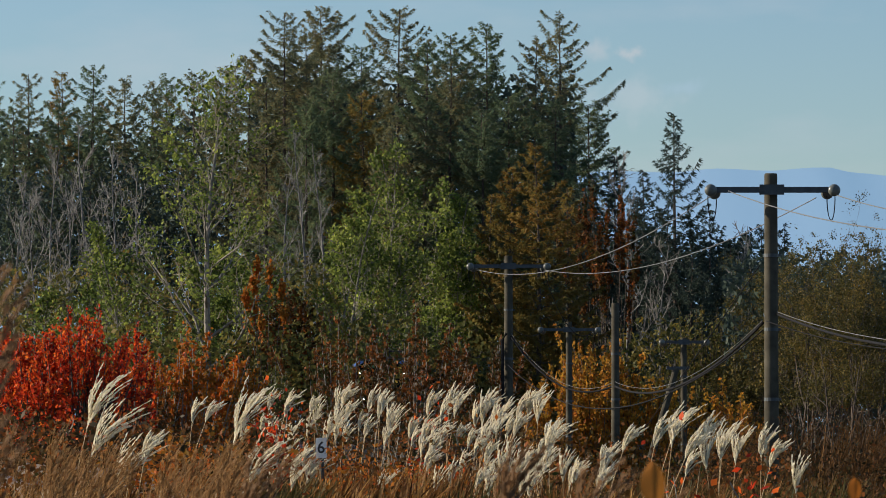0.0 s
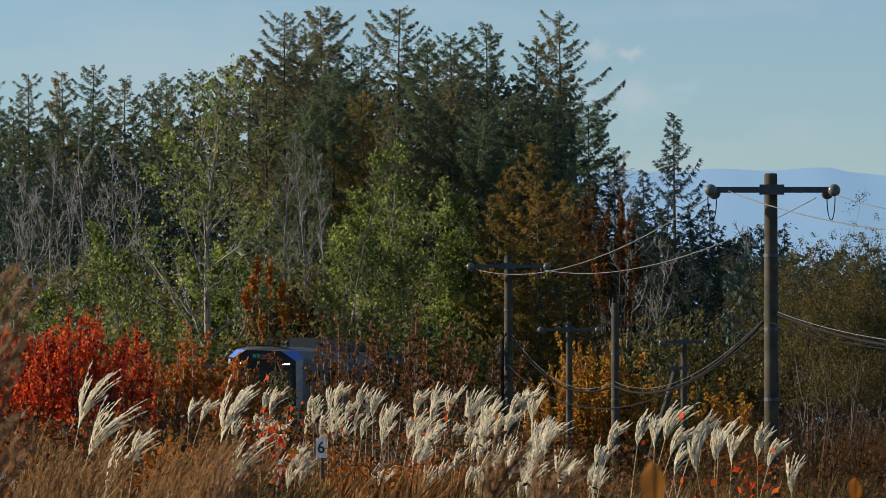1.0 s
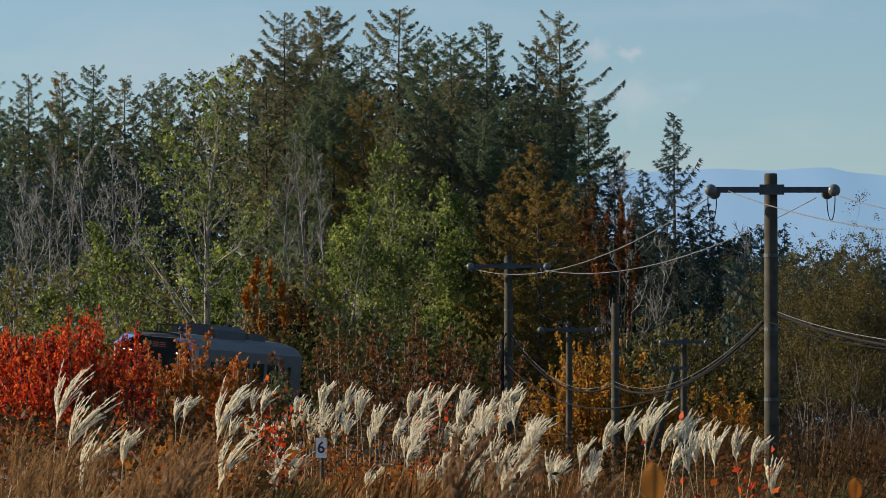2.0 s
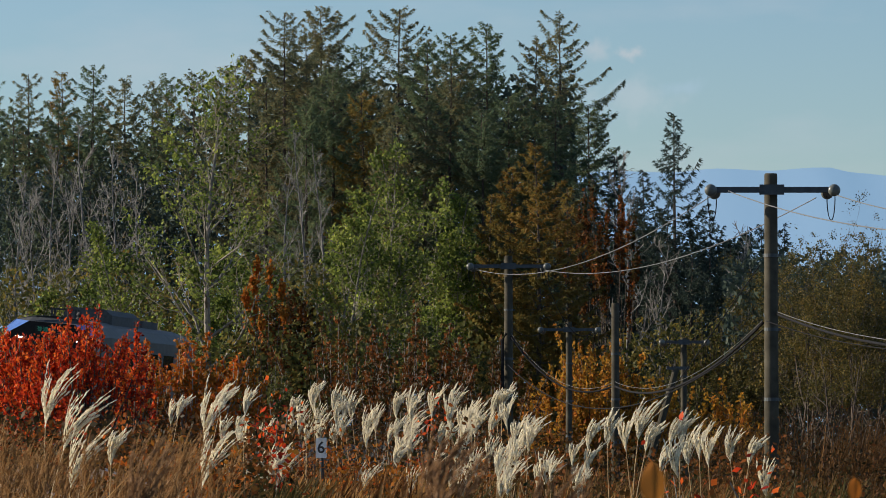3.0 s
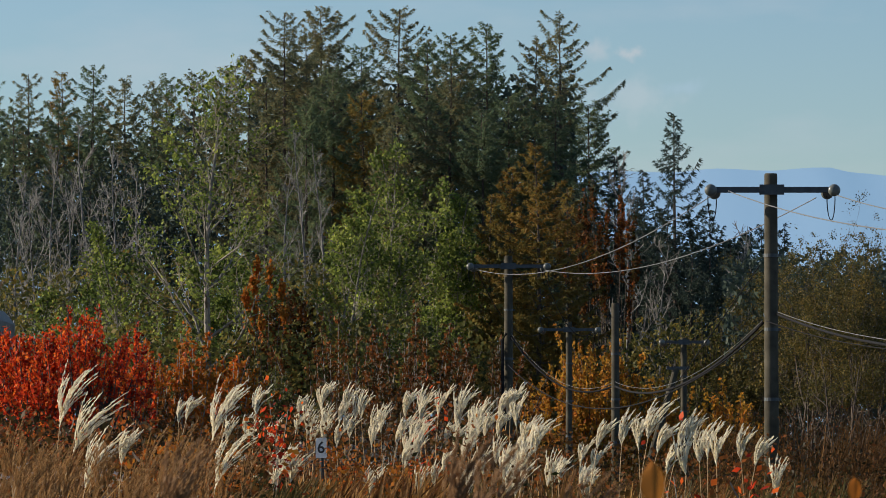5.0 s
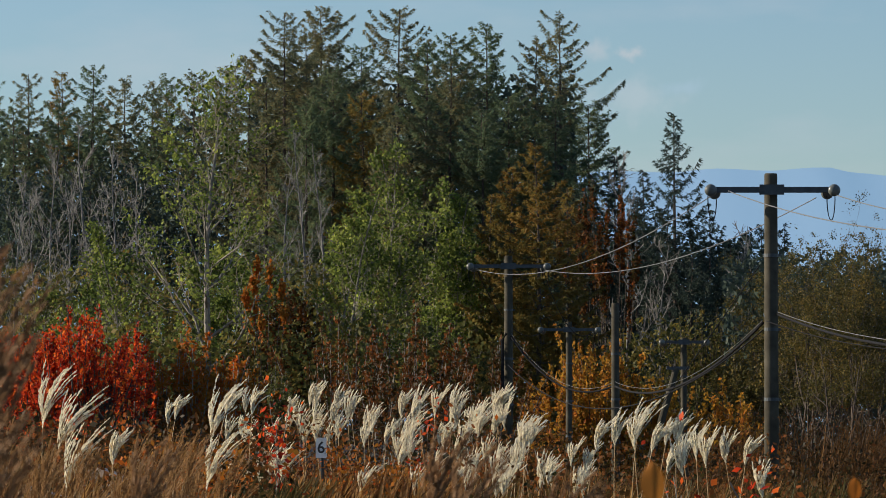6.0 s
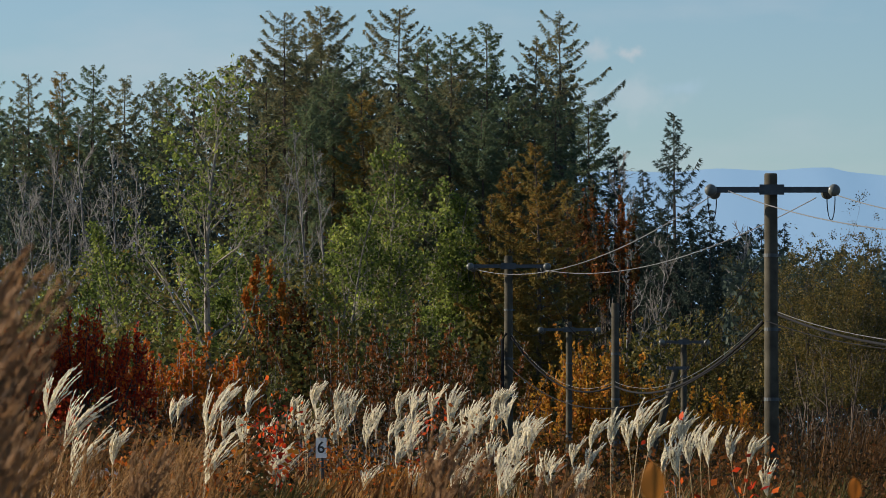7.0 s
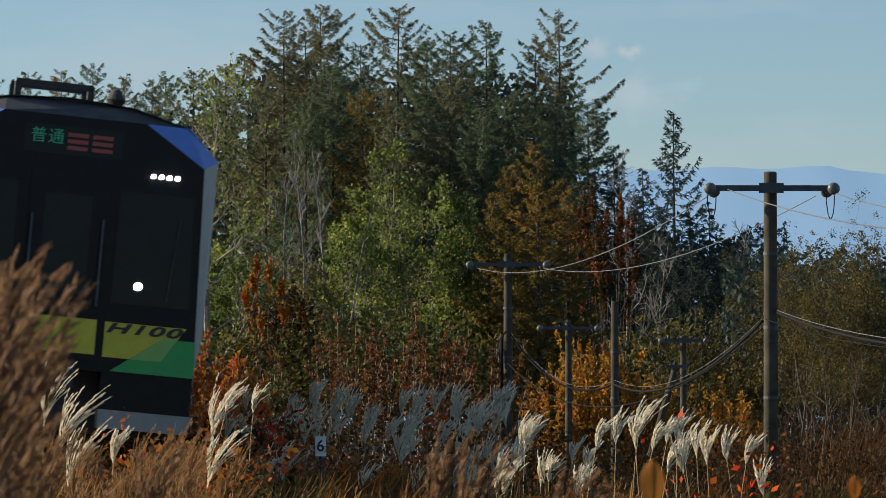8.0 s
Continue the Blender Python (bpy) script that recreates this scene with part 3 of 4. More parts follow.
# ---- understory and grass: too many to count ----
def scatter_leaves(name, label, material, boxes, leaf, seed, cut=-0.12):
    """Low herbs: leaves on hidden stems, between ground and a waving top."""
    rng = np.random.default_rng(seed)
    g = Geo()
    for px0, px1, d0, d1, py, n in boxes:
        d = rng.uniform(d0, d1, n)
        px = rng.uniform(px0, px1, n)
        x = (px - 784) / 7459 * d
        c = np.zeros((n, 3))
        for k in range(n):
            gz = ground_z(x[k], d[k])
            tz = top_z(py, d[k]) + 0.013 * d[k] * noise.noise(Vector((x[k] * 45 / d[k], d[k] * 0.3, seed)))
            c[k] = (x[k], d[k], gz + max(0.1, tz - gz) * rng.random() ** 0.6)
        f = 260 / (d0 + d1)
        keep = np.array([noise.noise(Vector(p * f) + Vector((seed, 0, 0))) + 0.55 * noise.noise(Vector(p * f * 3.1)) > cut for p in c])
        g.quads(leaf_quads(rng, c[keep], leaf, 1.7))
    return tagged(new(name, g.mesh(name, material)), label, "undergrowth", kind="stuff")


scatter_leaves("undergrowth", "tangled green and olive understory along the wood's edge", M_OLIVE, [(-40, 900, 178, 200, 480, 36000), (900, 1620, 175, 200, 600, 16000), (150, 900, 162, 168, 600, 12000)], 0.15, 1)
# loose dark leaves added as backing: they close sky gaps as shaded depth
scatter_leaves("dark_backing", "dark backing of loose spruce leaves for the wood's shaded depth", M_SPRUCE, [(-40, 1050, 234, 250, 320, 40000), (1000, 1330, 212, 228, 440, 22000), (1280, 1640, 166, 186, 470, 20000)], 0.17, 2, -0.6)
scatter_leaves("dark_backing", "dark leaf backing added behind the larch crowns", M_SPRUCE, [(-40, 420, 262, 268, 235, 14000), (440, 1020, 236, 246, 165, 26000)], 0.24, 12, -0.6)
scatter_leaves("russet_herbs", "russet herbs and bramble leaves in the field", M_UNDER, [(850, 1620, 70, 122, 800, 15000), (1230, 1620, 112, 128, 745, 7000), (400, 900, 60, 100, 740, 12000), (-20, 520, 40, 60, 772, 9000)], 0.05, 3, 0.0)
scatter_leaves("bramble", "red and rust bramble leaves between the grass stalks", M_RUST, [(-20, 1000, 39, 60, 770, 16000), (900, 1400, 38, 60, 800, 6000), (900, 1620, 30, 36, 870, 3000), (-20, 480, 33, 42, 805, 6000)], 0.034, 4)

scatter_leaves("orange_herbs", "bright orange herbs between the plume grass", M_ORANGE, [(290, 430, 33, 40, 800, 2600), (560, 760, 38, 44, 815, 2200), (430, 900, 41, 47, 780, 1800)], 0.032, 9, 0.08)


def grass(name, label, material, boxes, seed, width=0.012):
    rng = np.random.default_rng(seed)
    g = Geo()
    for px0, px1, d0, d1, py, hmin, n in boxes:
        d = rng.uniform(d0, d1, n)
        x = (rng.uniform(px0, px1, n) - 784) / 7459 * d
        gz = np.array([ground_z(a, b) for a, b in zip(x, d)])
        top = np.array([top_z(py, b) for b in d])
        h = np.maximum(hmin, top - gz) * rng.uniform(0.6, 1.08, n)
        keep = np.array([noise.noise(Vector((a * 90 / (d0 + d1), c * 0.35, seed))) > -0.08 for a, c in zip(x, d)])
        x, d, gz, h = x[keep], d[keep], gz[keep], h[keep]
        n = len(x)
        b = np.stack([x, d, gz], 1)
        lean = np.stack([rng.normal(0.18, 0.2, n), rng.normal(0, 0.15, n), np.zeros(n)], 1) * h[:, None]
        up = np.array([0, 0, 1.0])
        mid = b + lean * 0.35 + up * (h * 0.6)[:, None]
        tip = b + lean + up * (h * (0.9 + 0.1 * rng.random(n)))[:, None]
        w = unit(rng.normal(size=(n, 3)) * np.array([1, 0.6, 0])) * width * rng.uniform(0.6, 1.4, (n, 1))
        g.quads(np.stack([b - w, b + w, mid + w * 0.8, mid - w * 0.8], 1))
        g.quads(np.stack([mid - w * 0.8, mid + w * 0.8, tip + w * 0.1, tip - w * 0.1], 1))
    return tagged(new(name, g.mesh(name, material)), label, "grass", kind="stuff")


grass("dry_grass", "dry russet and straw grass blades in the meadow", M_DRY,
      [(-60, 480, 37, 60, 810, 0.4, 1600), (480, 1000, 37, 60, 825, 0.4, 8000), (900, 1350, 32, 60, 850, 0.4, 3500), (-60, 480, 20, 30, 862, 0.4, 380), (-60, 260, 31, 37, 840, 0.4, 1000), (480, 1100, 20, 27, 892, 0.3, 1500)], 5)
grass("rush_bed", "amber rushes along the far side of the field", M_RUSH, [(1230, 1640, 112, 124, 724, 0.4, 2600)], 15)
grass("yellow_grass", "yellowing green grass blades in the meadow", M_GREENGRASS, [(-60, 1500, 34, 58, 840, 0.4, 8000)], 6)


# ---- small red plants between the grass ----
for i, (px, py, d, sp, m, n, lab) in enumerate([
        (487, 712, 39, 0.1, M_RED, 150, "slender crimson seedling among the plume grass"), 
        (760, 740, 47, 0.3, M_RED, 300, "slender crimson seedling among the plume grass"), (690, 730, 48, 0.3, M_RUST, 300, "rust-leaved seedling among the plume grass"),
        (330, 800, 36, 0.35, M_ORANGE, 500, "bright orange low bush among brown grass"), (300, 820, 35, 0.25, M_ORANGE, 300, "bright orange low bush among brown grass"),
        (110, 740, 50, 0.35, M_RED, 400, "crimson sprouts under the scarlet bush"), (860, 760, 46, 0.3, M_RUST, 300, "rust-leaved seedling among the plume grass"),
        (1200, 835, 27, 0.12, M_RED, 45, "vivid red low seedling among dark grass"), (1325, 852, 27, 0.14, M_RED, 60, "vivid red low seedling among dark grass"),
        (960, 790, 44, 0.3, M_RUST, 300, "rust-leaved seedling among the plume grass"), (450, 770, 42, 0.25, M_RUST, 300, "rust-leaved seedling among the plume grass")]):
    build_broadleaf("seedling", lab, px, py, d, sp, m, M_BARK, 700 + i, n, 0.04, stems=1, level=1, up=0.15, category="bush", fill=0.5)


def build_near_leaf(px, py, d, size, material, label):
    """A single broad leaf on a thin stem, close to the lens."""
    x, y = px_place(px, d)
    z0 = ground_z(x, y)
    h = top_z(py, d) - z0
    root = thing("leaf_sprig", label, "leaf", pose(x, y, z0))
    g = Geo()
    g.tube([(0.05, 0, 0), (0.02, 0, h * 0.6), (0, 0, h - size)], [0.003, 0.0025, 0.0015], 5)
    part("stem", g, M_STALK, root)
    g = Geo()
    vs, fs = [], []
    for i in range(9):
        u = i / 8
        w = size * 0.36 * math.sin(math.pi * min(1, u * 0.97 + 0.02)) ** 0.7
        for s in (-1, 0, 1):
            vs.append((s * w, 0.12 * size * abs(s) + 0.1 * size * u * u, h - size + 1.3 * size * u))
    for i in range(8):
        for k in range(2):
            fs.append((i * 3 + k, i * 3 + k + 1, (i + 1) * 3 + k + 1, (i + 1) * 3 + k))
    g.add(vs, fs)
    part("leaf_blade", g, material, root)


build_near_leaf(1155, 835, 6.0, 0.05, M_NEARLEAF, "single amber leaf close to the lens")
build_near_leaf(1362, 885, 6.0, 0.035, M_GREENGRASS, "single yellow-green leaf close to the lens")
build_near_leaf(1512, 855, 7.0, 0.03, M_ORANGE, "single orange leaf close to the lens")


# ---- utility poles ----
M_POLE = mat("weathered pole wood", (0.07, 0.064, 0.05), 0.9, vary=0.35, scale=4, bump=0.12, bscale=30, spec=0.05)
M_STEEL = mat("grey galvanised steel", (0.05, 0.06, 0.07), 0.5, 0.3, vary=0.25, scale=10)
M_PORCELAIN = mat("grey white porcelain", (0.1, 0.108, 0.1), 0.35, vary=0.2)
M_CABLE = mat("black cable", (0.012, 0.012, 0.014), 0.9, vary=0.2, spec=0.1)
M_WIRE = mat("bare aluminium wire", (0.13, 0.133, 0.135), 0.6, 0.2, vary=0.15)


def build_pole(px, py, d, rad, arm, label, arm_py=0, arm_dx=0.0):
    x, y = px_place(px, d)
    zt = top_z(py, d)
    z0 = ground_z(x, y) - 0.3
    root = thing("utility_pole", label, "utility pole", pose(x, y, z0), "poles along the field")
    H = zt - z0
    g = Geo()
    g.lathe([(rad * 1.25, 0), (rad * 1.1, H * 0.5), (rad, H - 0.03), (rad * 0.99, H - 0.02), (rad * 0.9, H - 0.002), (rad * 0.85, H)], 24)
    part("shaft", g, M_POLE, root, smooth=True)
    for hz in (0.45, 0.62, 0.8):
        g = Geo()
        zz = H * hz
        g.lathe([(rad * 1.12, zz - 0.03), (rad * 1.16, zz - 0.03), (rad * 1.16, zz + 0.03), (rad * 1.1, zz + 0.03)], 18)
        g.box(rad * 0.9, rad * 1.5, -0.03, 0.03, zz - 0.02, zz + 0.02)
        part("band", g, M_STEEL, root)
    if arm:
        za = H - (arm_py - py) / 7459 * d
        g = Geo()
        g.box(-arm / 2 + arm_dx, arm / 2 + arm_dx, -rad - 0.11, -rad - 0.01, za - 0.05, za + 0.05)
        part("crossarm", g, M_STEEL, root, "blue-grey steel crossarm")
        g = Geo()
        g.box(-rad * 1.9, rad * 1.9, -rad - 0.14, -rad - 0.112, za - 0.09, za + 0.09)
        part("bracket", g, M_STEEL, root)
        g = Geo()
        g.box(-rad * 1.7, rad * 1.7, rad * 0.95, rad * 1.15, za - 0.05, za + 0.05)
        part("back_plate", g, M_STEEL, root)
        for sx in (-1, 1):
            g = Geo()
            xx = arm_dx + sx * (arm / 2 + 0.05)
            g.tube([(xx + 0.09 * math.cos(w), -rad - 0.25 + 0.38 * (math.cos(w) * 0.5 + 0.5), za - 0.12 + 0.42 * math.sin(w)) for w in np.linspace(math.pi, 2 * math.pi, 14)], [0.01] * 14, 5)
            part("jumper_wire", g, M_CABLE, root, "black jumper loop")
        for sx in (-1, 1):
            for k, yy in ((0, -1), (1, 1)):
                g = Geo()
                cx = arm_dx + sx * (arm / 2 + (0.09 if k == 0 else 0.0) * sx * sx)
                g.lathe([(0.03, -0.1), (0.085, -0.085), (0.11, -0.03), (0.11, 0.0), (0.06, 0.015), (0.06, 0.03), (0.1, 0.04), (0.09, 0.07), (0.03, 0.11)], 16, "y",
                        (cx, -rad - 0.06 + yy * 0.19, za - 0.02 - 0.03 * k))
                part("insulator", g, M_PORCELAIN, root, "grey white porcelain insulator", True)
    return x, y, z0 + H


P1 = build_pole(1365, 307, 74.6, 0.115, 2.0, "tall weathered wooden utility pole with steel crossarm and insulators", 337)
P2 = build_pole(900, 453, 120, 0.115, 2.0, "weathered wooden utility pole carrying a wide crossarm", 472)
P3 = build_pole(1007, 570, 146, 0.105, 1.8, "distant slim utility pole with crossarm", 584)
P4 = build_pole(1089, 537, 116, 0.105, 0, "plain dark wooden cable pole without crossarm")
P5 = build_pole(1210, 598, 148, 0.105, 1.4, "far slim utility pole with crossarm in the bushes", 606)


def at_px(px, py, d):
    return Vector(((px - 784) / 7459 * d, d, top_z(py, d)))


def build_wire(name, label, a, b, sag, rad, material, n=28):
    a, b = Vector(a), Vector(b)
    pts = []
    for i in range(n + 1):
        u = i / n
        p = a.lerp(b, u)
        p.z -= sag * 4 * u * (1 - u)
        pts.append(p)
    g = Geo()
    g.tube(pts, [rad] * (n + 1), 6, True)
    tagged(new(name, g.mesh(name, material, True)), label, "cable")


D1, D2, D3, D4, D5 = 74.6, 120.0, 146.0, 116.0, 148.0
build_wire("power_line", "thin bare power wire between the poles", at_px(1262, 345, D1), at_px(845, 478, D2), 0.6, 0.009, M_WIRE)
build_wire("power_line", "thin bare power wire between the poles", at_px(1445, 350, D1), at_px(962, 478, D2), 0.55, 0.009, M_WIRE)
build_wire("power_line", "thin bare power wire leading off past the tall pole", at_px(1287, 337, D1), at_px(1900, 420, 45), 0.25, 0.010, M_WIRE)
build_wire("power_line", "thin bare power wire leading off past the tall pole", at_px(1478, 344, D1), at_px(1900, 395, 45), 0.15, 0.010, M_WIRE)
build_wire("power_line", "thin slack wire between distant poles", at_px(845, 480, D2), at_px(962, 586, D3), 0.8, 0.012, M_CABLE)
build_wire("power_line", "thin slack wire between distant poles", at_px(962, 480, D2), at_px(1050, 586, D3), 0.8, 0.012, M_CABLE)
build_wire("service_cable", "thick black cable with pale sheath slung between poles", at_px(900, 590, D2), at_px(1088, 682, D4), 0.75, 0.028, M_CABLE)
build_wire("service_cable", "thick black cable with pale sheath slung between poles", at_px(1088, 684, D4), at_px(1350, 572, D1), 0.6, 0.028, M_CABLE)
build_wire("support_wire", "pale steel wire carrying the cable", at_px(1088, 676, D4), at_px(1350, 567, D1), 0.58, 0.006, M_WIRE)
build_wire("support_wire", "pale steel wire carrying the cable", at_px(900, 584, D2), at_px(1088, 676, D4), 0.75, 0.006, M_WIRE)
build_wire("service_cable", "grey cable hanging low between poles", at_px(895, 642, D2), at_px(1350, 585, D1), 1.35, 0.014, M_CABLE)
build_wire("service_cable", "thick black cable leading off past the tall pole", at_px(1375, 556, D1), at_px(1900, 620, 45), 0.25, 0.022, M_CABLE)
build_wire("support_wire", "pale steel wire carrying the cable", at_px(1375, 552, D1), at_px(1900, 612, 45), 0.22, 0.006, M_WIRE)
build_wire("service_cable", "grey cable leading off past the tall pole", at_px(1355, 568, D1), at_px(1900, 625, 45), 0.22, 0.008, M_CABLE)
build_wire("guy_wire", "thin guy wire slanting down from the tall pole", at_px(1345, 470, D1), at_px(1140, 760, 88), 0.0, 0.009, M_CABLE)


def build_strut():
    a, b = at_px(1197, 652, 147), at_px(1140, 790, 147)
    g = Geo()
    g.tube([a - a, b - a - Vector((0, 0, 1.2))], [0.11, 0.14], 10, True)
    root = thing("strut_pole", "dark leaning strut pole among the amber bushes", "utility pole", Matrix.Translation(a))
    part("shaft", g, M_POLE, root)
    g = Geo()
    g.box(-0.35, 0.45, -0.08, 0.08, -0.05, 0.06)
    part("bracket", g, M_STEEL, root)


build_strut()


def build_conduit():
    x, y = px_place(889, 119.8)
    z0, z1 = ground_z(x, y) - 0.2, top_z(590, 119.8)
    g = Geo()
    g.tube([(0, 0, 0), (0.02, 0, (z1 - z0) * 0.5), (0, 0, z1 - z0 - 0.2), (0.12, 0, z1 - z0)], [0.045] * 4, 8, True)
    root = thing("cable_conduit", "black cable conduit running down the wooden pole", "conduit", pose(x, y, z0))
    part("pipe", g, M_CABLE, root)


build_conduit()


# ---- number post ----
def build_sign():
    x, y = px_place(569, 40)
    M_PLATE = mat("white enamel plate", (0.75, 0.75, 0.73), 0.4, vary=0.08, scale=12)
    M_INK = mat("black paint", (0.02, 0.02, 0.02), 0.5)
    z0 = ground_z(x, y)
    root = thing("number_post", "white enamel number plate on a dark post in the grass", "trackside sign", pose(x, y, z0, 0, 0, -12))
    zc = top_z(793, 40) - z0
    g = Geo()
    g.tube([(0, 0.02, -0.3), (0, 0.02, zc - 0.05)], [0.022, 0.022], 8, True)
    part("post", g, M_INK, root)
    g = Geo()
    g.box(-0.052, 0.052, -0.012, -0.004, zc - 0.095, zc + 0.095)
    part("plate", g, M_PLATE, root)
    cu = bpy.data.curves.new("digit", "FONT")
    cu.body, cu.size, cu.extrude, cu.align_x, cu.align_y = "6", 0.155, 0.001, "CENTER", "CENTER"
    cu.offset = 0.002
    cu.materials.append(M_INK)
    ob = new("digit", cu)
    ob.parent = root
    ob.matrix_basis = pose(0, -0.0135, zc, 90, 0, 0)


build_sign()


# ---- plume grass ----
def plume_parts(seed, length, floppy=1.0, n=14):
    """Meshes of one plume-grass stem: stalk, plume and blades; origin at the ground, leaning to +x."""
    rng = np.random.default_rng(seed)
    H = 1.75
    lean = 0.1 + 0.12 * rng.random()
    s = np.linspace(0, 1, 8)
    pts = np.stack([lean * s ** 2.4, 0.03 * np.sin(s * 3), H * s], 1)
    stalk = Geo()
    stalk.tube(pts, [0.006 * (1 - 0.5 * a) for a in s], 4)
    top = pts[-1]
    way = unit(pts[-1] - pts[-2])
    strands = Geo()
    flop = rng.uniform(0.3, 0.8) * floppy
    for i in range(n):
        u = i / n
        base = top + way * (length * (0.3 if floppy > 0.5 else 0.55) * u)
        az = rng.uniform(0, 6.28)
        out = np.array([math.cos(az), 0.6 * math.sin(az), 0.0])
        L = length * rng.uniform(0.55, 0.85)
        m = 8
        v = np.linspace(0, 1, m)
        bend = np.array([1.0, 0, 0]) * flop * rng.uniform(0.5, 1.2) + np.array([0, 0, -0.4]) * rng.random()
        line = base + (way * (v * L)[:, None]) + out * ((0.34 if floppy > 0.5 else 0.3) * L * v ** 0.8)[:, None] + bend * (L * 0.6 * v ** 2.2)[:, None]
        strands.tube(line, [(0.003 if floppy > 0.5 else 0.0018) * (1 - 0.7 * a) + 0.0008 for a in v], 3)
        # silky hairs along the strand
        k = 24
        hv = rng.random(k) ** 0.8
        c = np.stack([np.interp(hv, v, line[:, j]) for j in range(3)], 1) + rng.normal(0, 0.003, (k, 3))
        tg = np.gradient(line, axis=0)
        al = unit(np.stack([np.interp(hv, v, tg[:, j]) for j in range(3)], 1))
        strands.quads(leaf_quads(rng, c, 0.008 if floppy > 0.5 else 0.006, 5.0, al, 0.2 if floppy > 0.5 else 0.4))
    blades = []
    for i in range(3):
        az = rng.uniform(0, 6.28)
        h0 = rng.uniform(0.3, 1.1)
        L = rng.uniform(0.4, 0.7)
        v = np.linspace(0, 1, 6)
        out = np.array([math.cos(az) * 0.6 + 0.4, 0.5 * math.sin(az), 0])
        line = np.array([0.05, 0, h0]) + out * (L * v)[:, None] + np.array([0, 0, 1.0]) * (L * (1.1 * v - 1.2 * v ** 2))[:, None]
        w = np.array([0.0, 0.009, 0.004]) * 1.0
        b = Geo()
        b.quads(np.stack([line[:-1] - w, line[:-1] + w, line[1:] + w * 0.8, line[1:] - w * 0.8], 1))
        blades.append(b)
    pv = np.concatenate(strands.v)
    return stalk, strands, blades, (float(pv[:, 0].mean()), float(pv[:, 2].mean()), float(np.percentile(pv[:, 2], 98)))


PROTOS = []
for s in range(12):
    brown = 6 <= s < 10
    st, pl, bl, mid = plume_parts(500 + s, (0.5 if s > 9 else 0.27 + 0.022 * s) if not brown else (0.4, 0.34, 0.27, 0.3)[s - 6], 0.4 if brown else 1.0, 16 if brown else 19)
    PROTOS.append((st.mesh("stalk", M_STALK), pl.mesh("plume", M_DARKPLUME if 8 <= s < 10 else M_BROWNPLUME if brown else M_PLUME), [b.mesh("blade", M_DRY) for b in bl], mid))

SWAYERS = []


def plant(px, py, d, k, lean0, label, group, size=1.0):
    """A stem whose plume's tip shows at the given bearing and height."""
    st, pl, bl, (mx, mz, tz) = PROTOS[k]
    x, y = px_place(px, d)
    z0 = ground_z(x, y)
    h = top_z(py, d) - z0
    f = min(1.15, max(0.8, h / tz)) * size
    z = z0 + min(0.0, h - tz * f)
    x -= f * (mx * math.cos(radians(lean0)) + mz * math.sin(radians(lean0)))
    root = thing("plume_grass", label, "grass plant", pose(x, y, z, 0, lean0, 0), group)
    root.scale = (f, f, f)
    for n, me in [("stalk", st), ("plume", pl)] + [("blade", b) for b in bl]:
        ob = new(n, me)
        ob.parent = root
    SWAYERS.append((root, x, y, z, lean0))


def build_plumes():
    rng = np.random.default_rng(77)
    white = "silvery white plume grass swaying in the meadow"
    for px, py, d in [(108, 662, 29), (148, 696, 28.5), (160, 765, 28.3), (392, 688, 29), (395, 770, 28.5), (215, 770, 29), (455, 690, 36), (410, 690, 37), (330, 705, 40), (310, 710, 41)]:
        plant(px, py, d, (10 if px < 200 or px > 380 and px < 400 else 0) + int(rng.integers(0, 2)), rng.normal(-6, 3), "large pale plume grass standing near the scarlet bush", "plume grass", 1.1)
    for i in range(84):
        px = rng.uniform(400, 905)
        py = 682 + 150 * rng.random()
        d = 46.5 - 7.5 * (py - 682) / 150 + rng.uniform(-1, 1)
        if 520 < px < 612 and py > 730 and d < 43:
            continue
        plant(px, py, d, int(rng.integers(0, 6)), rng.normal(-9, 5), white, "plume grass")
    for i in range(22):
        plant(rng.uniform(890, 1060), rng.uniform(735, 840), rng.uniform(35, 40), int(rng.integers(0, 6)), rng.normal(-9, 5), white, "plume grass")
    for px in (1065, 1100, 1128, 1150, 1170, 1188, 1205, 1215, 1228, 1245, 1262, 1300, 1338, 1360, 1200):
        plant(px, rng.uniform(715, 790) + (30 if px > 1290 or px < 1095 else 0), rng.uniform(30, 33.5), int(rng.integers(0, 6)), rng.normal(-9, 5), white, "plume grass", 1.05)
    for i in range(64):
        plant(rng.uniform(-30, 440), 748 + 115 * rng.random() ** 0.8, rng.uniform(21, 30), int(rng.integers(6, 8)), rng.normal(-2, 6), "brown seeding plume grass beside the railway", "brown plume grass")
    # soft ones close to the lens
    for px, py, d in [(290, 790, 11), (800, 775, 10), (850, 805, 9), (1010, 840, 9)]:
        plant(px, py, d, 8 + int(rng.integers(0, 2)), rng.normal(-3, 3), "brown plume grass close in the foreground", "brown plume grass")
    for px, py, d in [(10, 470, 6.6), (50, 500, 6.4), (-15, 500, 6.2), (20, 600, 6.3), (-10, 650, 6.0), (60, 620, 6.7), (0, 740, 6.1), (45, 760, 6.5)]:
        plant(px, py, d, 8 + int(rng.integers(0, 2)), -4 + rng.normal(0, 2), "brown plume grass close in the foreground", "foreground grass")


build_plumes()


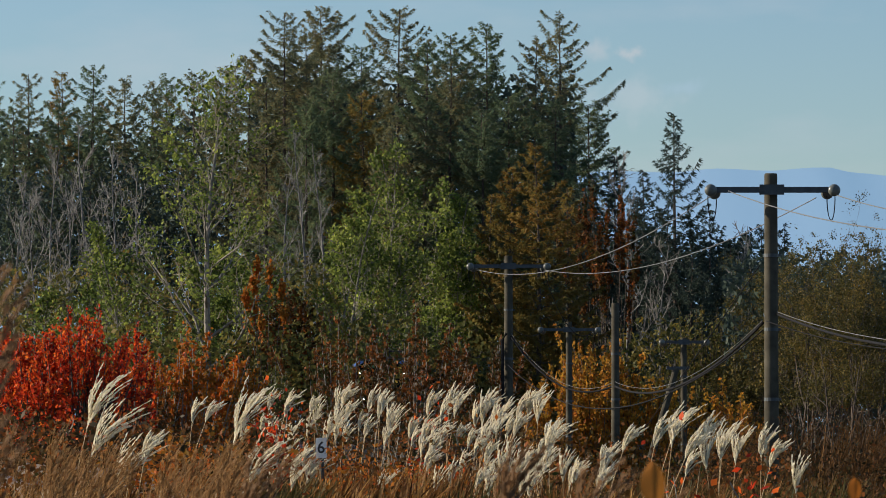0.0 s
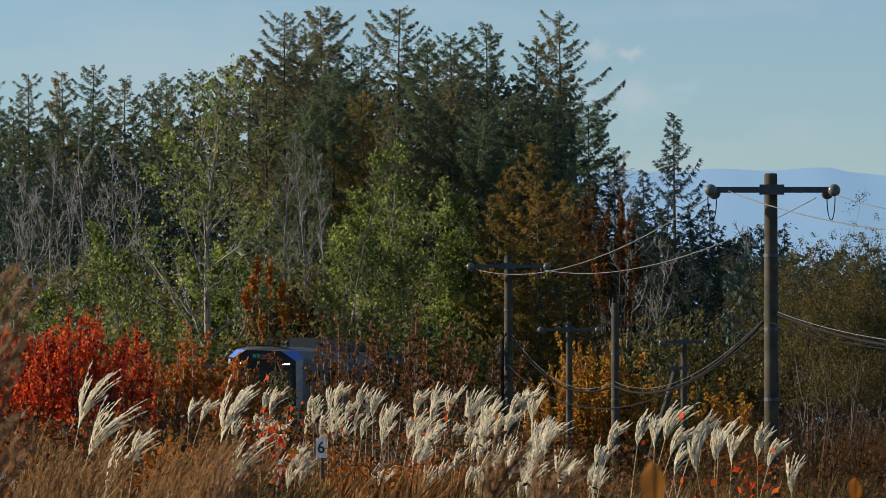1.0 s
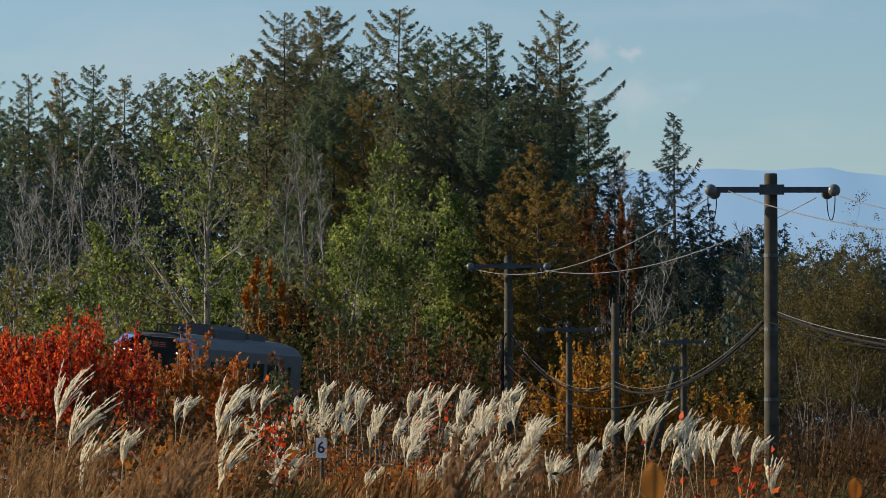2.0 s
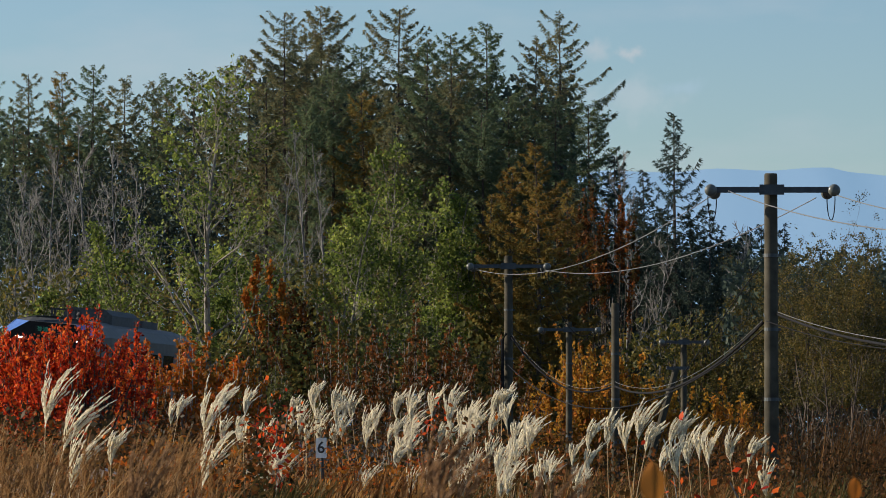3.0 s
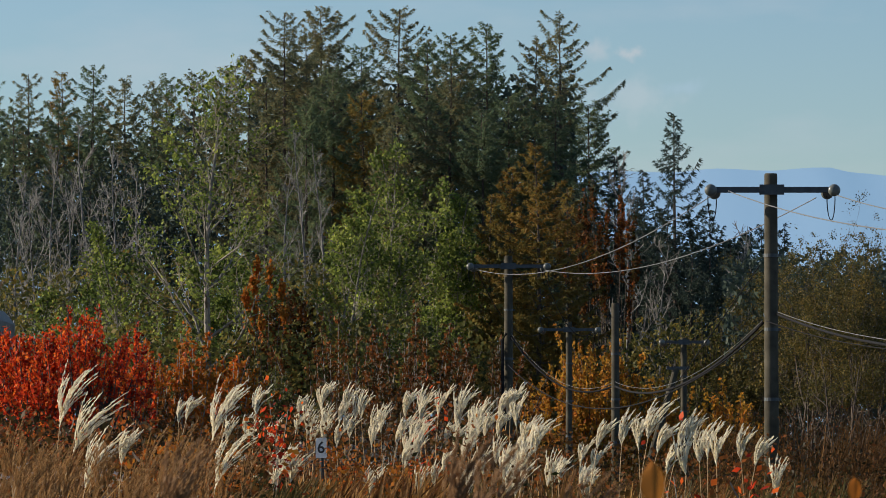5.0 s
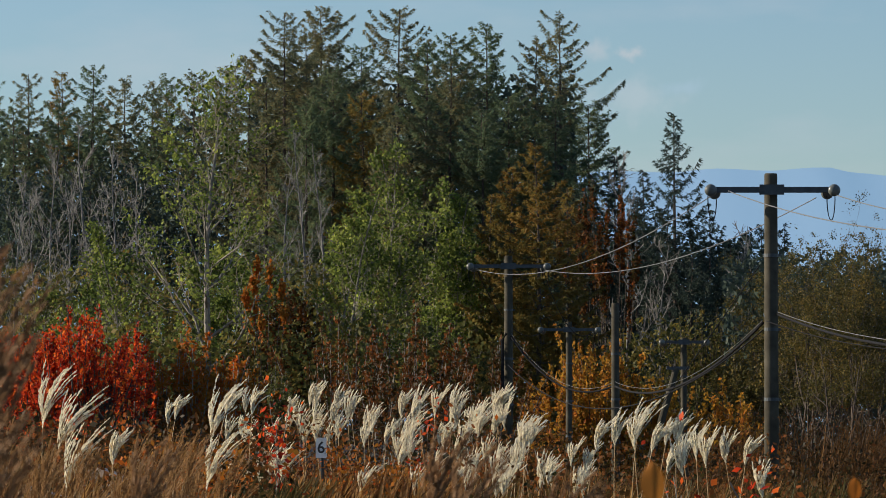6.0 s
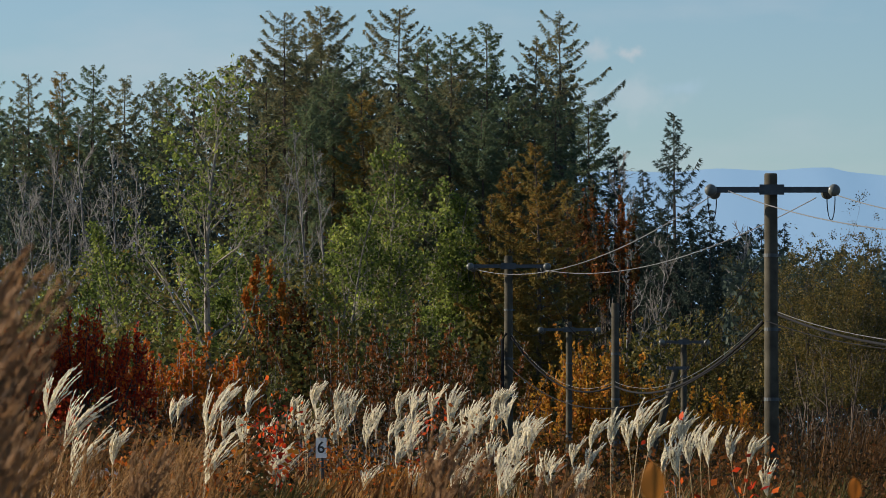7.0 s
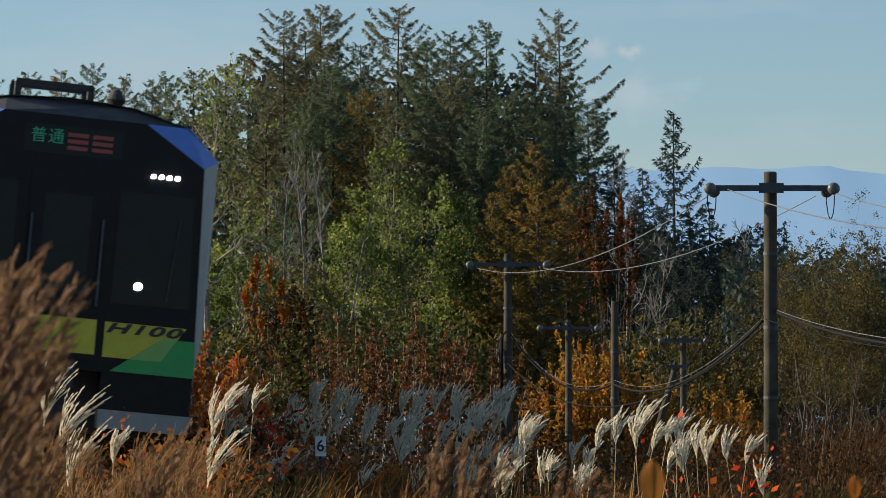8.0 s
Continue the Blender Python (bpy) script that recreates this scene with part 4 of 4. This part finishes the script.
# ---- mountains and cloud ----
def build_mountains():
    m = bpy.data.materials.new("mountain with painted haze")
    m.use_nodes = True
    n, l = m.node_tree.nodes, m.node_tree.links
    p = n["Principled BSDF"]
    # distance haze is put into the blue base and a steady glow
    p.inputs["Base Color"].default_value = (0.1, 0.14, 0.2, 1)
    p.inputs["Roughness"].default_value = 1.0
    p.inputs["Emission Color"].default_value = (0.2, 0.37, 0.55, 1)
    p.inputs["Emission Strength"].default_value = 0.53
    g = Geo()
    xs = np.linspace(-2500, 2500, 260)
    vs, d = [], 4300.0
    for x in xs:
        px = 784 + x / d * 7459
        h = (765 - 300) / 7459 * d + 9 * noise.noise(Vector((x * 0.012, 3, 0))) + 3 * noise.noise(Vector((x * 0.05, 8, 0))) + 0.00 * px
        vs.append((x, d, h))
        vs.append((x, d - 400, h * 0.45))
        vs.append((x, d - 900, -5))
    fs = []
    for i in range(len(xs) - 1):
        for k in range(2):
            fs.append((i * 3 + k, i * 3 + k + 1, (i + 1) * 3 + k + 1, (i + 1) * 3 + k))
    g.add(vs, fs)
    tagged(new("backdrop_mountain", g.mesh("backdrop_mountain", m, True)), "mountain ridge on the horizon, its blue haze painted in", "mountain", kind="structure")


build_mountains()


# ---- railcar ----
M_BLACK = mat("black gloss front", (0.008, 0.008, 0.01), 0.25, vary=0.2, spec=0.15)
M_BODY = mat("brushed stainless body", (0.115, 0.112, 0.105), 0.6, 0.15, vary=0.2, scale=3)
M_STRIP = mat("silver paint", (0.24, 0.255, 0.25), 0.4, 0.2, vary=0.1)
# brow panels: the sky's blue reflection is put into the base colour
M_SKYBROW = mat("silver with painted sky reflection", (0.1, 0.21, 0.55), 0.3, 0.2, vary=0.1)
M_GLASS = mat("dark tinted glass", (0.008, 0.014, 0.018), 0.08, vary=0.1, spec=0.12)
M_GREEN = mat("green band", (0.01, 0.32, 0.07), 0.35, vary=0.08)
M_LIME = mat("pale lime overlap", (0.2, 0.42, 0.1), 0.35, vary=0.08)
M_YELLOW = mat("lime yellow band", (0.5, 0.46, 0.03), 0.35, vary=0.08)
M_ROOF = mat("grey roof paint", (0.06, 0.062, 0.064), 0.75, vary=0.3)
M_DARK = mat("dark underframe", (0.03, 0.03, 0.03), 0.7)
M_LAMP = mat("white lamp", (1.0, 0.95, 0.85), 0.3, emit=14.0)
M_LEDG = mat("green led", (0.02, 0.22, 0.14), 0.4, emit=0.15)
M_LEDR = mat("red led", (0.16, 0.03, 0.025), 0.4, emit=0.12)

TRAIN = thing("railcar", "single diesel railcar with black front and green yellow bands", "train", Matrix())


def extr(geo, poly, y0, y1):
    """A plate with the outline poly (x, z), between y0 (front) and y1."""
    k = len(poly)
    vs = [(x, y0, z) for x, z in poly] + [(x, y1, z) for x, z in poly]
    fs = [tuple(range(k)), tuple(range(2 * k - 1, k - 1, -1))]
    fs += [(i, i + k, (i + 1) % k + k, (i + 1) % k) for i in range(k)]
    geo.add(vs, fs)


def build_train():
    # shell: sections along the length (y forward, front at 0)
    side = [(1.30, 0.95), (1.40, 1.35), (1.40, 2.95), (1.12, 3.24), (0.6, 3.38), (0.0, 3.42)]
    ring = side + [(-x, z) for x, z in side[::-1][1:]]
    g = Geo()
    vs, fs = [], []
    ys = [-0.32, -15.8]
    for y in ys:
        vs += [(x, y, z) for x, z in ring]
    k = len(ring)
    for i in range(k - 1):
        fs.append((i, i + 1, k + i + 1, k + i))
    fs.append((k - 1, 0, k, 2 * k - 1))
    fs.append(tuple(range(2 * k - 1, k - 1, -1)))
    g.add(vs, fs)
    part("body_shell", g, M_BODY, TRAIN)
    # front mask
    mask = [(-1.30, 0.91), (1.30, 0.91), (1.23, 2.86), (0.66, 3.22), (-0.66, 3.22), (-1.23, 2.86)]
    g = Geo()
    extr(g, mask, 0.0, -0.3)
    part("front_mask", g, M_BLACK, TRAIN, "glossy black front mask")
    for s in (-1, 1):
        g = Geo()
        g.add([(1.23 * s, 0.002, 2.86), (1.30 * s, 0.002, 0.95), (1.34 * s, -0.33, 0.95), (1.41 * s, -0.33, 1.35), (1.41 * s, -0.33, 2.96)],
              [(0, 1, 2, 3, 4) if s < 0 else (4, 3, 2, 1, 0)])
        part("corner_panel", g, M_STRIP, TRAIN, "silver corner panel")
        g = Geo()
        g.add([(0.66 * s, 0.002, 3.22), (1.23 * s, 0.002, 2.86), (1.41 * s, -0.33, 2.96), (1.13 * s, -0.36, 3.25)], [(0, 1, 2, 3) if s > 0 else (3, 2, 1, 0)])
        part("brow_panel", g, M_SKYBROW, TRAIN, "slanting brow panel with blue sky reflection painted in")
    g = Geo()
    g.add([(-0.66, 0.002, 3.22), (0.66, 0.002, 3.22), (1.13, -0.36, 3.25), (0.6, -0.4, 3.39), (0, -0.4, 3.43), (-0.6, -0.4, 3.39), (-1.13, -0.36, 3.25)],
          [(0, 1, 2, 3, 4, 5, 6)])
    part("front_roof", g, M_ROOF, TRAIN)
    # windscreens, door and its window
    for s in (-1, 1):
        g = Geo()
        extr(g, [(s * 0.47, 1.55), (s * 1.2, 1.55), (s * 1.16, 2.58), (s * 0.47, 2.58)][::s], 0.012, 0.0)
        part("windscreen", g, M_GLASS, TRAIN, "dark windscreen")
        g = Geo()
        g.tube([(s * 0.98, 0.03, 1.6), (s * 1.05, 0.03, 2.4)], [0.012, 0.008], 6, True)
        part("wiper", g, M_DARK, TRAIN)
        for j in range(4):
            g = Geo()
            cx = s * (0.76 + 0.075 * j)
            g.lathe([(0.02, 0.012), (0.022, 0.02), (0.012, 0.026)], 12, "y", (cx, 0.0, 2.745))
            part("headlight", g, M_LAMP, TRAIN, "lit white headlight")
        g = Geo()
        g.lathe([(0.036, 0.01), (0.038, 0.02), (0.02, 0.03)], 14, "y", (s * 0.71, 0.0, 1.72))
        part("marker_lamp", g, M_LAMP, TRAIN, "lit white lower lamp")
    g = Geo()
    extr(g, [(-0.36, 0.98), (0.36, 0.98), (0.36, 2.72), (-0.36, 2.72)], 0.02, 0.0)
    door = part("gangway_door", g, M_BLACK, TRAIN)
    g = Geo()
    extr(g, [(-0.22, 1.6), (0.22, 1.6), (0.22, 2.5), (-0.22, 2.5)], 0.028, 0.02)
    part("pane", g, M_GLASS, door)
    for hx in (-0.33, 0.33):
        g = Geo()
        g.tube([(hx, 0.06, 1.5), (hx, 0.06, 2.3)], [0.012, 0.012], 8, True)
        part("handrail", g, M_STEEL, door)
    # bands
    g = Geo()
    extr(g, [(-0.36, 1.06), (0.36, 1.06), (0.36, 1.38), (-0.36, 1.38)], 0.024, 0.0202)
    part("yellow_band", g, M_YELLOW, door, "lime yellow band")
    for s in (-1, 1):
        g = Geo()
        extr(g, [(0.44 * s, 1.05), (0.98 * s, 1.05), (1.2 * s, 1.375), (0.44 * s, 1.375)][::s], 0.006, 0.0)
        part("yellow_band", g, M_YELLOW, TRAIN, "lime yellow band")
        g = Geo()
        extr(g, [(0.52 * s, 0.925), (1.295 * s, 0.925), (1.285 * s, 1.26), (0.98 * s, 1.26)][::s], 0.010, 0.0)
        part("green_band", g, M_GREEN, TRAIN, "green band")
        g = Geo()
        extr(g, [(0.70 * s, 1.05), (0.98 * s, 1.05), (1.12 * s, 1.26), (0.98 * s, 1.26)][::s], 0.0135, 0.0102)
        part("overlap_band", g, M_LIME, TRAIN, "pale lime overlap of the bands")
    # display
    g = Geo()
    extr(g, [(-0.46, 2.86), (0.46, 2.86), (0.46, 3.12), (-0.46, 3.12)], 0.008, 0.0)
    disp = part("display", g, M_GLASS, TRAIN)

    def letters(text, size, x, z, material, parent, slant=0.0, wide=1.0, fat=0.004):
        cu = bpy.data.curves.new("lettering", "FONT")
        cu.body, cu.size, cu.extrude, cu.align_x, cu.align_y, cu.shear = text, size, 0.001, "CENTER", "CENTER", slant
        cu.offset = fat
        cu.space_character = 1.15
        cu.materials.append(material)
        ob = new("lettering", cu)
        ob.parent = parent
        ob.matrix_basis = pose(x, 0.014, z, 90, 0, 180) @ Matrix.Diagonal((wide, 1, 1, 1))

    letters("普通", 0.15, 0.25, 3.01, M_LEDG, disp, fat=0.0)
    for j in range(2):
        x0 = -0.36 + 0.23 * j
        for k in range(3):
            g = Geo()
            g.box(x0, x0 + 0.19, 0.009, 0.012, 2.91 + 0.06 * k, 2.945 + 0.06 * k)
            part("led_bar", g, M_LEDR, disp, "red led bar")
    letters("H100", 0.125, -0.79, 1.318, M_DARK, TRAIN, 0.3, 2.25)
    # skirts, coupler, underframe
    for s in (-1, 1):
        g = Geo()
        extr(g, [(0.45 * s, 0.4), (1.28 * s, 0.4), (1.32 * s, 0.57), (0.45 * s, 0.57)][::s], 0.0, -0.15)
        part("skirt", g, M_STRIP, TRAIN, "silver skirt plate")
        g = Geo()
        extr(g, [(0.45 * s, 0.572), (1.3 * s, 0.572), (1.3 * s, 0.96), (0.45 * s, 0.96)][::s], -0.02, -0.2)
        part("lower_panel", g, M_BLACK, TRAIN)
    g = Geo()
    g.box(-0.16, 0.16, -0.6, 0.25, 0.72, 0.98)
    part("coupler", g, M_DARK, TRAIN)
    g = Geo()
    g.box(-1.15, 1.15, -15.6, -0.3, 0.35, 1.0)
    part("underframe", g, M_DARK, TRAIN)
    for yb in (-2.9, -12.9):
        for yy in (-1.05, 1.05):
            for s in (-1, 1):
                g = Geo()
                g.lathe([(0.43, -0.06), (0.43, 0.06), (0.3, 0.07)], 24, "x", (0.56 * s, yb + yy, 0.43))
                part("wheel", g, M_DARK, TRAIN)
    # side windows and doors
    for s in (-1, 1):
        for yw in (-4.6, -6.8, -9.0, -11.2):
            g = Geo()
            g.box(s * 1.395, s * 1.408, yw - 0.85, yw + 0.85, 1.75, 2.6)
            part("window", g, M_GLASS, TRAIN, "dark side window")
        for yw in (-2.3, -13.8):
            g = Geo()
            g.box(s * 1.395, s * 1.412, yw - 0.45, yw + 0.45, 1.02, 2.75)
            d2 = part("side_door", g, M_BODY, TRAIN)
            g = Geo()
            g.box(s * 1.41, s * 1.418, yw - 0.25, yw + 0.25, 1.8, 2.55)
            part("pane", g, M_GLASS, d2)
        g = Geo()
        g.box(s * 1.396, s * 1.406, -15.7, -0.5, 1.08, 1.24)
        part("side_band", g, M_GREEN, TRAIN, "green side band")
    # roof gear
    g = Geo()
    for a, b, h in ((-1.0, -4.2, 0.0), ):
        extr(g, [(-0.75, 3.3), (0.75, 3.3), (0.72, 3.62), (0.5, 3.78), (-0.5, 3.78), (-0.72, 3.62)], -5.0, -9.5)
    part("cooler", g, M_ROOF, TRAIN, "grey rounded roof cooler")
    g = Geo()
    extr(g, [(-0.6, 3.35), (0.6, 3.35), (0.6, 3.6), (-0.6, 3.6)], -10.6, -13.2)
    part("roof_box", g, M_ROOF, TRAIN)
    g = Geo()
    for yy in (-1.6, -2.0):
        g.box(-0.36, 0.38, yy - 0.03, yy + 0.03, 3.62, 3.67)
        for xx in (-0.34, 0.36):
            g.box(xx - 0.03, xx + 0.03, yy - 0.03, yy + 0.03, 3.36, 3.64)
    part("roof_rack", g, M_DARK, TRAIN)
    g = Geo()
    g.lathe([(0.08, 3.3), (0.1, 3.42), (0.05, 3.46), (0.1, 3.52), (0.04, 3.62)], 14, "z", (-0.53, -1.2, 0))
    part("horn", g, M_DARK, TRAIN)


build_train()


# ---- track ----
def build_track():
    M_RAIL = mat("worn rail steel", (0.2, 0.15, 0.12), 0.4, 0.8, vary=0.2)
    M_BALLAST = mat("ballast stone", (0.16, 0.14, 0.125), 0.95, vary=0.5, scale=14, bump=1.0, bscale=25)
    M_SLEEPER = mat("sleeper concrete", (0.28, 0.27, 0.25), 0.9, vary=0.2)
    ts = np.arange(-3.0, 9.6, 0.1)
    for name, off in (("rail", -0.5335), ("rail", 0.5335)):
        g = Geo()
        pts = []
        for t in ts:
            p = radians(track_phi(t))
            r = RAD + off
            pts.append((CX - r * math.cos(p), CY + r * math.sin(p), rail_z(t) - 0.06))
        vs, fs = [], []
        for (x, y, z), t in zip(pts, ts):
            p = radians(track_phi(t))
            ex, ey = -math.cos(p) * 0.035, math.sin(p) * 0.035
            vs += [(x - ex, y - ey, z - 0.08), (x + ex, y + ey, z - 0.08), (x + ex, y + ey, z + 0.06), (x - ex, y - ey, z + 0.06)]
        for i in range(len(ts) - 1):
            for k in range(4):
                fs.append((i * 4 + k, i * 4 + (k + 1) % 4, (i + 1) * 4 + (k + 1) % 4, (i + 1) * 4 + k))
        g.add(vs, fs)
        tagged(new(name, g.mesh(name, M_RAIL)), "worn steel rail on the curved railway line", "rail", kind="structure")
    g = Geo()
    vs, fs = [], []
    for t in ts:
        p = radians(track_phi(t))
        for off, dz in ((-2.1, -0.55), (-1.4, -0.2), (1.4, -0.2), (2.1, -0.55)):
            r = RAD + off
            vs.append((CX - r * math.cos(p), CY + r * math.sin(p), rail_z(t) + dz))
    for i in range(len(ts) - 1):
        for k in range(3):
            fs.append((i * 4 + k, i * 4 + k + 1, (i + 1) * 4 + k + 1, (i + 1) * 4 + k))
    g.add(vs, fs)
    tagged(new("track_bed", g.mesh("track_bed", M_BALLAST)), "grey stone ballast bed of the railway line", "track bed", kind="structure")
    me = Geo()
    me.box(-1.0, 1.0, -0.11, 0.11, -0.24, -0.13)
    sl = me.mesh("sleeper", M_SLEEPER)
    bed = bpy.data.objects["track_bed"]
    for i in range(230):
        t = -0.5 + i * 0.0422
        x, y = track_at(t)
        ob = new("sleeper", sl)
        ob.parent = bed
        ob.matrix_basis = pose(x, y, rail_z(t), 0, 0, -track_phi(t))


build_track()


# ---- movement ----
def train_pose(t):
    x, y = track_at(t)
    # heading follows the chord between the bogies
    xa, ya = track_at(t - 1.0)
    h = math.degrees(math.atan2(-(x - xa), y - ya))
    cant = 5.2 * smooth01((t - 0.2) / 2.2)
    return pose(x, y, rail_z(t), 0, 0, h) @ pose(0, 0, 0, 0, -cant, 0)


GUSTS = [(0.0, 9), (0.5, 8), (1.0, 6), (1.5, 3.5), (2.2, 1), (3.0, -2), (3.6, -3), (4.2, -1), (4.8, 1.5), (5.4, 0.5), (6.0, -1.5), (6.6, -2), (7.2, -1), (7.6, 1), (8.0, -1)]

DRIFT = [(0.0, -2.0), (0.6, -1.7), (1.2, -2.2), (1.7, -3.6), (2.8, -4.6), (3.8, -5.0), (4.7, -4.4), (5.3, -3.0), (5.9, -1.4), (6.4, -0.2), (6.9, -0.6), (7.3, 0.3), (7.7, 0.5), (8.0, 0.7)]


def motions():
    walk(TRAIN, [(t, train_pose(t)) for t in np.arange(0, 8.01, 0.5).tolist()])
    rng = np.random.default_rng(4)
    for ob, x, y, z, lean in SWAYERS:
        a = rng.uniform(0.5, 1.1)
        near = ob["group"] == "foreground grass"
        rows = []
        for t, gust in (DRIFT if near else GUSTS):
            gust = gust - 0.6 if near else gust
            w = (0.3 if near else 1.3) * math.sin(t * 3.1 + x * 1.7 + y)
            a = 1.0 if near else a
            rows.append((t, pose(x, y, z, 0.5 * w, lean + a * gust + w * 0.7, 0)))
        walk(ob, rows)


motions()
